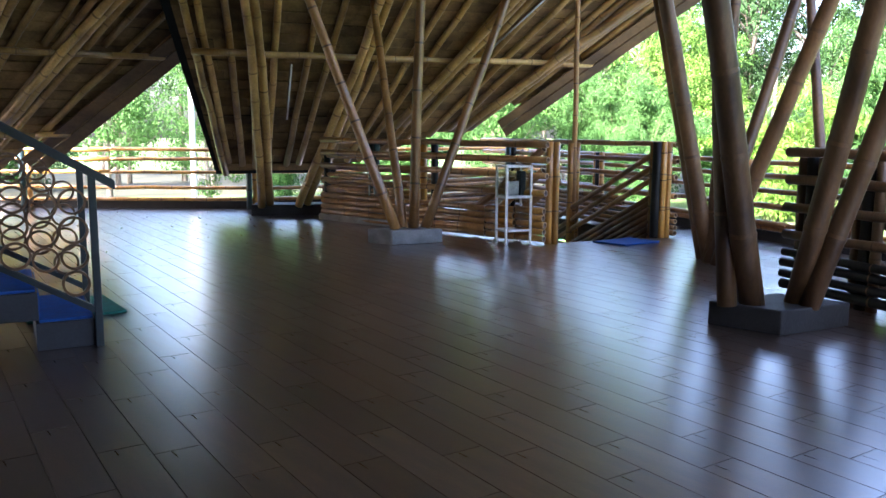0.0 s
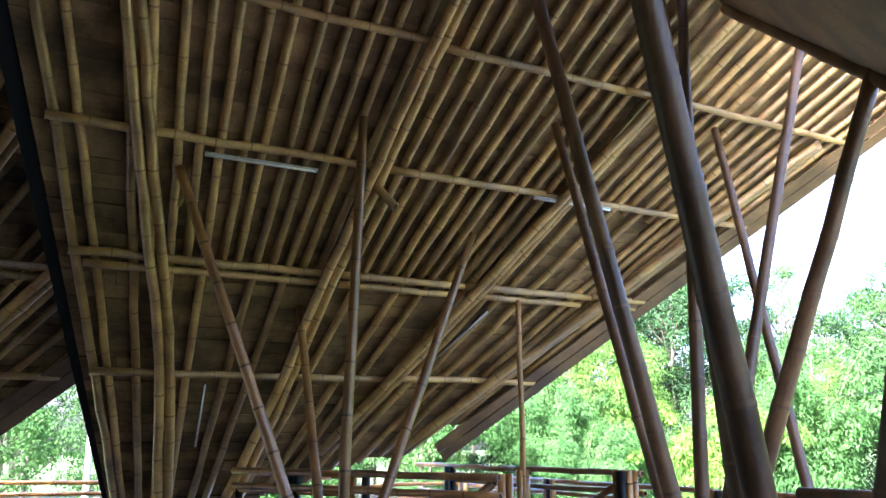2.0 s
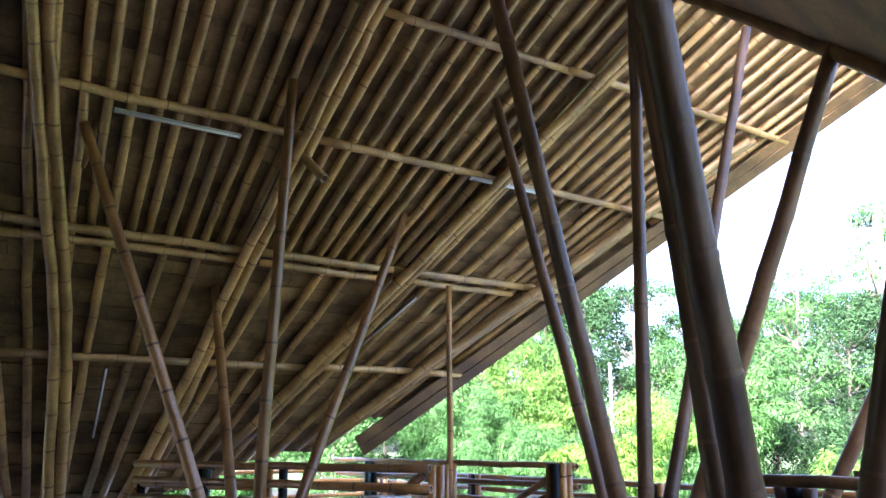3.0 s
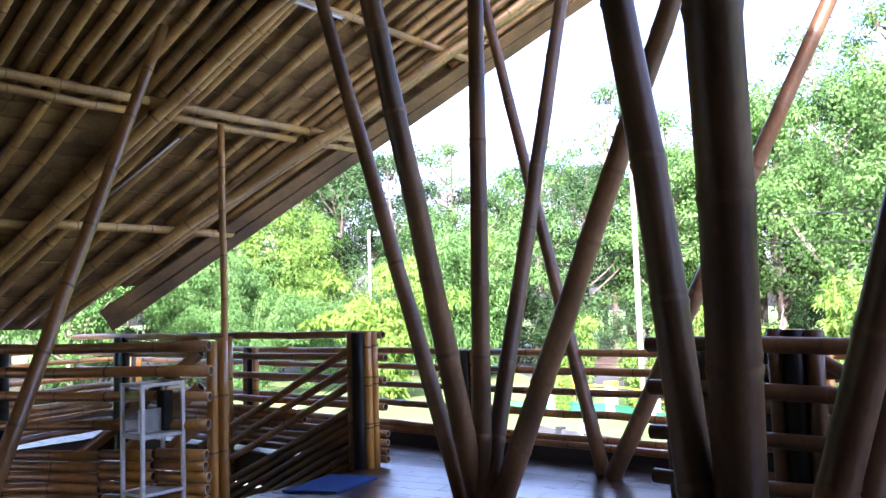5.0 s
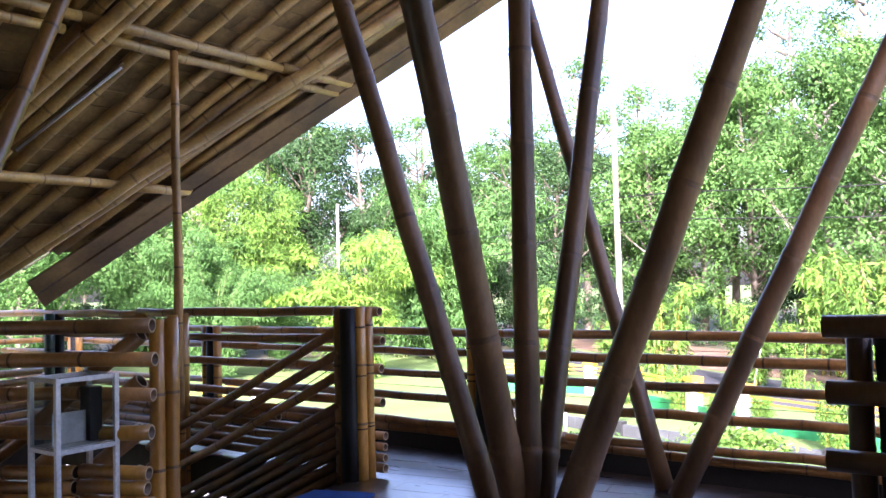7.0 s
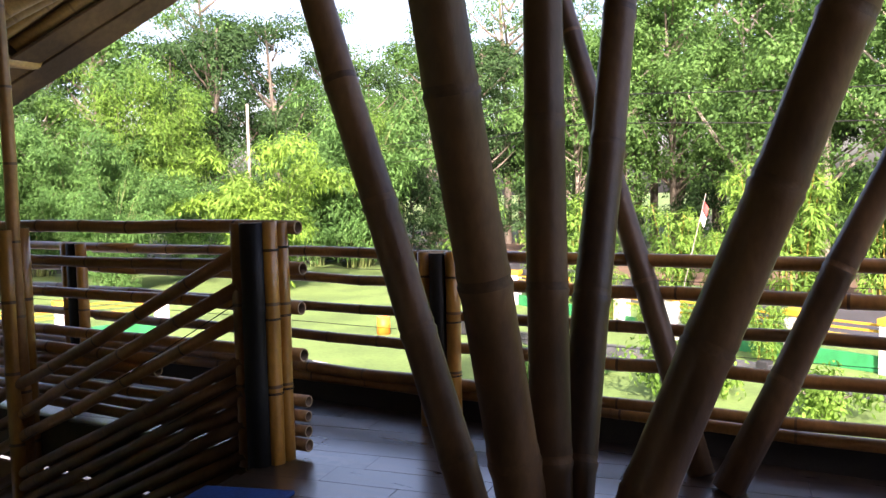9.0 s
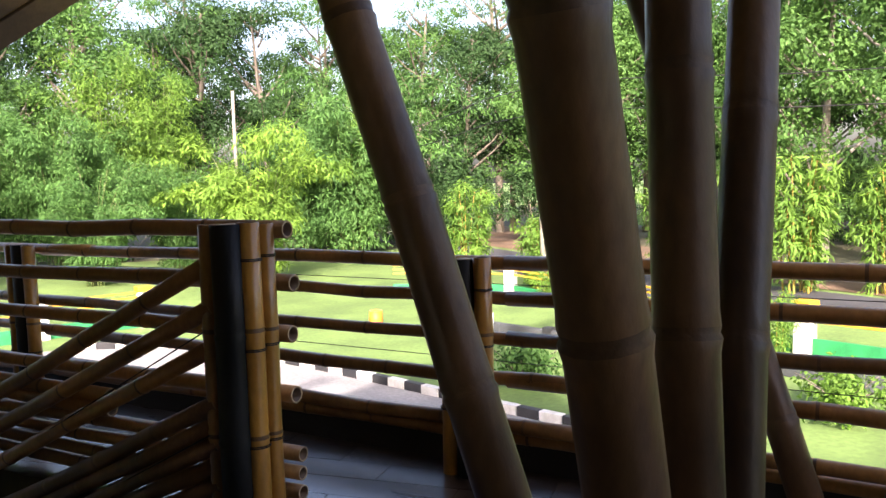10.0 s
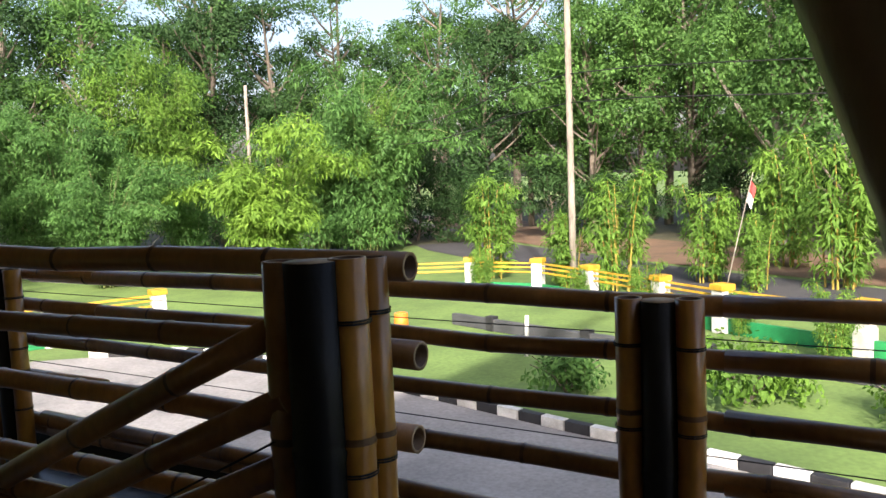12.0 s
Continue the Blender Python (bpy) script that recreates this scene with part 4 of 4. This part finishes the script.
for k, (a_, b_) in enumerate(zip(W, W[1:])):
    d = b_ - a_
    m = Matrix.Translation(a_) @ pose(0, 0, 0, 0, 0, math.degrees(math.atan2(d.y, d.x)))
    part("wall_block", box_bm((0.0, -0.09, 0), (d.length, 0.09, 0.34), 0.02, m), WALL_GREY, wall)
    if k % 2:
        part("pier", box_bm((-0.14, -0.13, 0), (0.14, 0.13, 0.42), 0.02, m), BLACK, wall)

# poles
def mast(x, y, h, r, mat, label):
    ob = bamboo([(x, y, GZ), (x + 0.05, y, GZ + h)], r, (mat, mat), None, "pole", 12, 0.75, 3.0, 0.0, hollow=False)
    return tagged(ob, label, "pole")


mast(31.1, 14.75, 17.0, 0.13, BARK_PALE, "tall pale pole standing beyond the lawn")
mast(0.51, 15.6, 11.0, 0.07, WHITE, "white painted pole beyond the far railing")
mast(36.8, 35.6, 9.6, 0.11, BARK_PALE, "pale lamp pole by the trees")
mast(44.0, 34.0, 8.2, 0.1, BARK, "grey wooden pole among the trees")
cables = thing("power_cable", (31.1, 14.75, 4), "thin black cables strung between the poles", "cable")
for z in (4.6, 3.6):
    bamboo([(44.0, 34.0, z - 0.5), (37.5, 24.0, z - 0.75), (31.1, 14.75, z), (29.5, 3.0, z - 0.55), (28.5, -9.0, z)], 0.02, (WIRE, WIRE), cables, "cable", 5, 1.0, 3.0, 0.0, hollow=False)
flag = thing("flag", (27.7, 8.3, GZ), "red and white flag hanging on a thin leaning pole", "flag")
bamboo([(27.4, 8.9, GZ), (27.9, 8.05, 1.0)], 0.018, (BARK_PALE, BARK_PALE), flag, "flag_pole", 8, 0.7, 3.0, 0.0, hollow=False)
for mat_, z0, z1 in ((RED, 0.5, 0.8), (WHITE, 0.2, 0.5)):
    vs, fs = [], []
    for i in range(6):
        z = z0 + (z1 - z0) * i / 5
        px, py = 27.4 + 0.5 * (z - GZ) / 4.2, 8.9 - 0.85 * (z - GZ) / 4.2
        for j in range(5):
            vs.append((px + 0.05 * math.sin(j * 1.6 + i * 0.5), py - 0.032 * j, z - 0.06 * j))
    for i in range(5):
        for j in range(4):
            fs.append((i * 5 + j, i * 5 + j + 1, i * 5 + j + 6, i * 5 + j + 5))
    mesh_object("cloth", vs, fs, mat_, None, flag)


# ---- trees ----
nrng = np.random.default_rng(11)


def leaves(name, centres, normals, length, width, mat, parent, fold=0.12, droop=0.6, jitter=0.4):
    """One mesh of folded leaves: each a pointed pair of triangles that faces along its normal and hangs down."""
    n = len(centres)
    nn = normals / (np.linalg.norm(normals, axis=1, keepdims=True) + 1e-9) + nrng.normal(size=(n, 3)) * jitter
    nn /= np.linalg.norm(nn, axis=1, keepdims=True) + 1e-9
    d = nrng.normal(size=(n, 3)) + np.array([0, 0, -1.0]) * droop * 2
    d -= nn * np.sum(d * nn, axis=1, keepdims=True)
    d /= np.linalg.norm(d, axis=1, keepdims=True) + 1e-9
    s = np.cross(nn, d)
    L = length * nrng.uniform(0.6, 1.3, (n, 1))
    W = width * nrng.uniform(0.7, 1.25, (n, 1))
    a_ = centres
    tip = centres + d * L
    mid = centres + d * L * 0.45
    v = np.stack([a_, mid + s * W * 0.5 + nn * W * fold, tip, mid - s * W * 0.5 + nn * W * fold], 1).reshape(-1, 3)
    i = np.arange(n)[:, None] * 4
    f = np.concatenate([i + np.array([[0, 1, 2]]), i + np.array([[0, 2, 3]])], 0)
    me = bpy.data.meshes.new(name)
    me.vertices.add(len(v))
    me.vertices.foreach_set("co", v.ravel())
    me.loops.add(f.size)
    me.loops.foreach_set("vertex_index", f.ravel())
    me.polygons.add(len(f))
    me.polygons.foreach_set("loop_start", np.arange(0, f.size, 3))
    me.materials.append(mat)
    me.update(calc_edges=True)
    me.validate()
    ob = new(name, me)
    ob.parent = parent
    return ob


def limb_mesh(name, paths, mat, parent, sides=7):
    verts, faces = [], []
    for pts, r0, r1 in paths:
        P = spline(pts, 1.2)
        prev = None
        for i, p in enumerate(P):
            d = (P[min(i + 1, len(P) - 1)] - P[max(i - 1, 0)]).normalized()
            ref = Vector((1, 0, 0)) if abs(d.x) < 0.8 else Vector((0, 1, 0))
            u = d.cross(ref).normalized()
            w = d.cross(u)
            r = r0 + (r1 - r0) * i / max(1, len(P) - 1)
            start = len(verts)
            for k in range(sides):
                g = 2 * math.pi * k / sides
                verts.append(p + (u * math.cos(g) + w * math.sin(g)) * r)
            if prev is not None:
                faces += [(prev + k, prev + (k + 1) % sides, start + (k + 1) % sides, start + k) for k in range(sides)]
            prev = start
    return mesh_object(name, verts, faces, mat, None, parent)


def broad_tree(h, spread, leaf_mat, bark, label, clumps=56, per=230, leaf=0.24, low=0.35, sparse=1.0):
    base = thing("tree", (0, 0, 0), label, "tree", "trees of the wood")
    top = Vector((rng.gauss(0, 0.4), rng.gauss(0, 0.4), h * 0.93))
    paths = [([(0, 0, -0.2), (rng.gauss(0, .2), rng.gauss(0, .2), h * 0.4), top], h * 0.017, h * 0.004)]
    C, D = [], []
    for k in range(clumps):
        f = low + (0.98 - low) * rng.random() ** 0.8
        ang = rng.uniform(0, 6.283)
        prof = math.sin(math.pi * min(1, (f - low) / (1.04 - low)) ** 0.75) * 0.9 + 0.15
        rad = spread * prof * math.sqrt(rng.random())
        c = Vector((math.cos(ang) * rad, math.sin(ang) * rad, h * f))
        if k % 2 == 0:
            s = Vector((0, 0, max(h * low * 0.8, c.z - rad * 0.9)))
            paths.append(([s, s.lerp(c, 0.55) + Vector((0, 0, -0.2)), c], h * 0.006, h * 0.0015))
        size = spread * rng.uniform(0.16, 0.34)
        n = int(per * sparse * rng.uniform(0.6, 1.4))
        g = nrng.normal(size=(n, 3))
        g /= np.linalg.norm(g, axis=1, keepdims=True)
        r = size * nrng.uniform(0.35, 1.0, (n, 1)) ** 0.6
        C.append(np.array(c) + g * r * np.array([1.15, 1.15, 0.75]))
        D.append(g + np.array([0, 0, 0.55]))
    limb_mesh("trunk", paths, bark, base)
    leaves("crown", np.concatenate(C), np.concatenate(D), leaf, leaf * 0.5, leaf_mat, base)
    return base


def feather_clump(h, culms, leaf_mat, label, lean=0.7, per=860, leaf=0.33, plumes=9, wide=0.2, culm=CULM):
    """A clump of arching bamboo: bent culms that carry drooping plumes of fine leaves."""
    base = thing("bamboo_clump", (0, 0, 0), label, "bamboo", "bamboo clumps")
    paths, C, D = [], [], []
    for k in range(culms):
        ang = rng.uniform(0, 6.283)
        hh = h * rng.uniform(0.45, 1.0)
        out = hh * lean * rng.uniform(0.3, 1.0)
        o = Vector((math.cos(ang), math.sin(ang), 0))
        foot = o * rng.uniform(0, 0.6)
        pts = [foot, foot + o * out * 0.18 + Vector((0, 0, hh * 0.55)), foot + o * out * 0.55 + Vector((0, 0, hh * 0.9)), foot + o * out + Vector((0, 0, hh * 0.84))]
        paths.append((pts, 0.035, 0.008))
        P = spline(pts, 0.2)
        for q in range(plumes):
            p = P[int(len(P) * min(0.99, 0.14 + 0.85 * ((q + rng.random()) / plumes) ** 0.8))]
            n = per // plumes
            size = h * 0.085 * rng.uniform(0.6, 1.35)
            # a plume is a shallow dome of leaves that hangs over at its rim
            g = nrng.normal(size=(n, 3))
            g /= np.linalg.norm(g, axis=1, keepdims=True)
            g[:, 2] = np.abs(g[:, 2]) * 0.7
            c = np.array(p) + g * size * nrng.uniform(0.25, 1.0, (n, 1)) ** 0.5 + np.array([o.x, o.y, -0.3]) * size * 0.4
            c[:, 2] -= 0.45 * (g[:, 0] ** 2 + g[:, 1] ** 2) * size
            C.append(c)
            D.append(g + np.array([o.x * 0.3, o.y * 0.3, 0.5]))
    for path in paths:
        limb_mesh("stem", [path], culm, base, 5)
    leaves("foliage", np.concatenate(C), np.concatenate(D), leaf, leaf * wide, leaf_mat, base, 0.1, 0.9, 0.4)
    return base


def bush(size, leaf_mat, label, n=1500, leaf=0.14):
    base = thing("bush", (0, 0, 0), label, "bush", "bushes")
    paths = [([(0, 0, 0), (math.cos(a_) * size * .3, math.sin(a_) * size * .3, size * .35), (math.cos(a_) * size * .7, math.sin(a_) * size * .7, size * .55)], 0.03, 0.008)
             for a_ in (0.3, 1.4, 2.6, 3.5, 4.6, 5.6)]
    limb_mesh("stems", paths, BARK, base, 5)
    C, D = [], []
    for k in range(14):
        a_ = rng.uniform(0, 6.283)
        rr = size * 0.7 * math.sqrt(rng.random())
        c = np.array([math.cos(a_) * rr, math.sin(a_) * rr, size * rng.uniform(0.25, 0.6)])
        g = nrng.normal(size=(n // 14, 3))
        g /= np.linalg.norm(g, axis=1, keepdims=True)
        C.append(c + g * size * 0.32 * nrng.uniform(0.4, 1, (n // 14, 1)))
        D.append(g + np.array([0, 0, 0.4]))
    C, D = np.concatenate(C), np.concatenate(D)
    keep = C[:, 2] > 0.02
    leaves("foliage", C[keep], D[keep], leaf, leaf * 0.5, leaf_mat, base)
    return base


models = {
    "dark": [broad_tree(15, 4.2, LEAF_DARK, BARK, "tall broad-leaved tree with a dense dark green crown") for _ in range(2)],
    "mid": [broad_tree(13, 4.0, LEAF_MID, BARK, "broad-leaved tree with a full green crown", low=0.22) for _ in range(2)],
    "tall": [broad_tree(19, 3.6, LEAF_MID, BARK, "tall slender tree with a grey trunk and thin crown", clumps=30, per=150, low=0.5, leaf=0.24) for _ in range(2)],
    "light": [broad_tree(11, 3.6, LEAF_MID, BARK_PALE, "light green broad-leaved tree at the wood's edge", low=0.15, leaf=0.18, per=310) for _ in range(1)],
    "plume": [feather_clump(9.5, 30, LEAF_FINE, "arching bamboo clump with soft green plumes") for _ in range(2)],
    "plume_light": [feather_clump(6.5, 26, LEAF_PLUME, "low arching bamboo clump with yellow-green plumes", lean=0.7)],
    "plume_tall": [feather_clump(14.5, 22, LEAF_LIGHT, "tall feathery bamboo clump, pale yellow-green", lean=0.3, per=700)],
    "young": [feather_clump(4.6, 9, LEAF_LIGHT, "young bamboo with broad yellow-green leaves", lean=0.24, per=330, leaf=0.33, plumes=11, culm=YELLOW_CULM)],
    "under": [broad_tree(5.0, 3.2, LEAF_DARK, BARK, "dark undergrowth tree below the wood's crowns", clumps=30, per=170, low=0.06, leaf=0.23)],
    "bush": [bush(1.3, LEAF_LIGHT, "pale green leafy bush on the lawn"), bush(1.1, LEAF_MID, "dense clipped green bush on the lawn")],
}
used = set()


def plant(kind, az, dist, scale=1.0, which=None, at=None):
    src = models[kind][which if which is not None else rng.randrange(len(models[kind]))]
    if at is None:
        at = (3.8 + dist * math.cos(radians(az)), 3.9 + dist * math.sin(radians(az)))
    m = Matrix.Translation((at[0], at[1], GZ)) @ pose(0, 0, 0, rng.uniform(-2, 2), rng.uniform(-2, 2), rng.uniform(0, 360))
    s = scale * rng.uniform(0.92, 1.08)
    if src.name not in used:
        used.add(src.name)
        src.matrix_basis = m
        ob = src
    else:
        ob = copy_thing(src, m)
    ob.scale = (s, s, s * rng.uniform(0.95, 1.08))
    return ob


# named clumps and trees, by bearing and distance
for kind, az, dist, sc, wh in (
        ("plume_light", 43.0, 36, 1.15, 0), ("plume", 53.4, 39, 0.68, 0), ("plume_tall", 52.0, 51, 1.0, 0), ("plume_tall", 48.6, 53, 0.95, 0), ("plume_tall", 35.6, 47, 0.8, 0), ("plume_tall", 64.0, 50, 0.9, 0), ("plume", 48.0, 42, 0.62, 1), ("plume", 36.4, 46, 1.25, 0), ("plume", 39.2, 48, 1.0, 1), 
        ("plume", 55.5, 47, 0.85, 1),  ("plume", 57.5, 50, 1.05, 0),  ("plume", 66, 44, 1.0, 0),
        ("young", 27.5, 34, 1.0, 0), ("young", 22.0, 30, 0.85, 0), ("young", 18.6, 29.5, 1.0, 0), ("young", 9.4, 30, 0.62, 0), ("young", 12.7, 32, 1.0, 0), ("young", 4.5, 31, 1.25, 0), ("young", 7.6, 37, 1.3, 0), ("young", -1, 31, 1.2, 0),
        ("mid", 20.2, 52, 1.0, 0), ("mid", 17.0, 54, 0.95, 1), ("mid", 13.5, 58, 1.1, 0), ("light", 8.0, 46, 1.15, 0), ("light", 3.5, 42, 1.3, 0), ("light", -2.5, 40, 1.3, 0),
        ("dark", 58.5, 56, 0.95, 0), ("dark", 27.8, 60, 0.85, 1), ("dark", 24.5, 64, 0.95, 0), ("dark", 45.8, 60, 0.95, 1), ("dark", 49.0, 62, 0.95, 0), ("dark", 41.5, 62, 0.9, 0),
        ("tall", 31.0, 62, 0.9, 0), ("tall", 37.5, 64, 0.85, 1), ("tall", 15.2, 62, 1.0, 0), ("tall", 6.0, 58, 1.0, 1), ("tall", 10.8, 60, 1.05, 0), ("tall", 53.5, 66, 0.8, 1)):
    plant(kind, az, dist, sc * (1.2 if kind in ("dark", "mid", "tall", "light") else 1.0), wh)
# the wood behind
for row_, (dist, kinds, step) in enumerate(((57, ("under", "mid", "light"), 5.0), (67, ("mid", "dark", "tall"), 5.2), (78, ("dark", "mid", "tall"), 6.6))):
    az = -22 + row_ * 1.3
    while az < 122:
        sc = rng.uniform(0.95, 1.3) * (1.0 + 0.3 * max(0, (18 - az) / 30))
        if az > 62:
            sc *= 0.85
        plant(rng.choice(kinds), az + rng.uniform(-1.2, 1.2), dist + rng.uniform(-4, 4), sc)
        az += step
az = -16
while az < 64:
    plant("under", az + rng.uniform(-1, 1), rng.uniform(49, 54), rng.uniform(0.6, 0.95))
    az += 3.6
for az in range(66, 122, 6):
    plant(rng.choice(("plume", "light", "mid")), az + rng.uniform(-2, 2), rng.uniform(30, 42), 0.8)
# trees round the rest of the grounds, behind the path
for az in range(130, 340, 21):
    plant(rng.choice(("mid", "dark")), az, rng.uniform(34, 46), 1.0)
for x_, y_, sc_ in ((25.6, 7.9, 0.32), (27.0, 10.9, 0.38), (28.9, 13.6, 0.35), (23.6, 5.6, 0.4), (26.3, 9.6, 0.25), (30.0, 17.9, 0.4)):
    plant("young", 0, 0, sc_, 0, (x_, y_))
for at, wh, sc in (((18.9, 10.1), 1, 1.0), ((19.4, 6.7), 0, 1.15), ((20.5, 8.8), 1, 0.6), ((19.0, 3.8), 0, 0.9)):
    plant("bush", 0, 0, sc, wh, at)
tagged(bamboo([(21.5, 12.2, GZ), (21.6, 12.2, GZ + 1.0)], 0.05, (WHITE, WHITE), None, "garden_post", 10, 1, 2, 0, hollow=False), "short white garden post on the lawn", "post")
tagged(bamboo([(23.1, 16.9, GZ), (23.1, 16.9, GZ + 0.55)], 0.22, (ORANGE, ORANGE), None, "bin", 14, 0.9, 2, 0), "orange bin standing on the lawn", "bin")
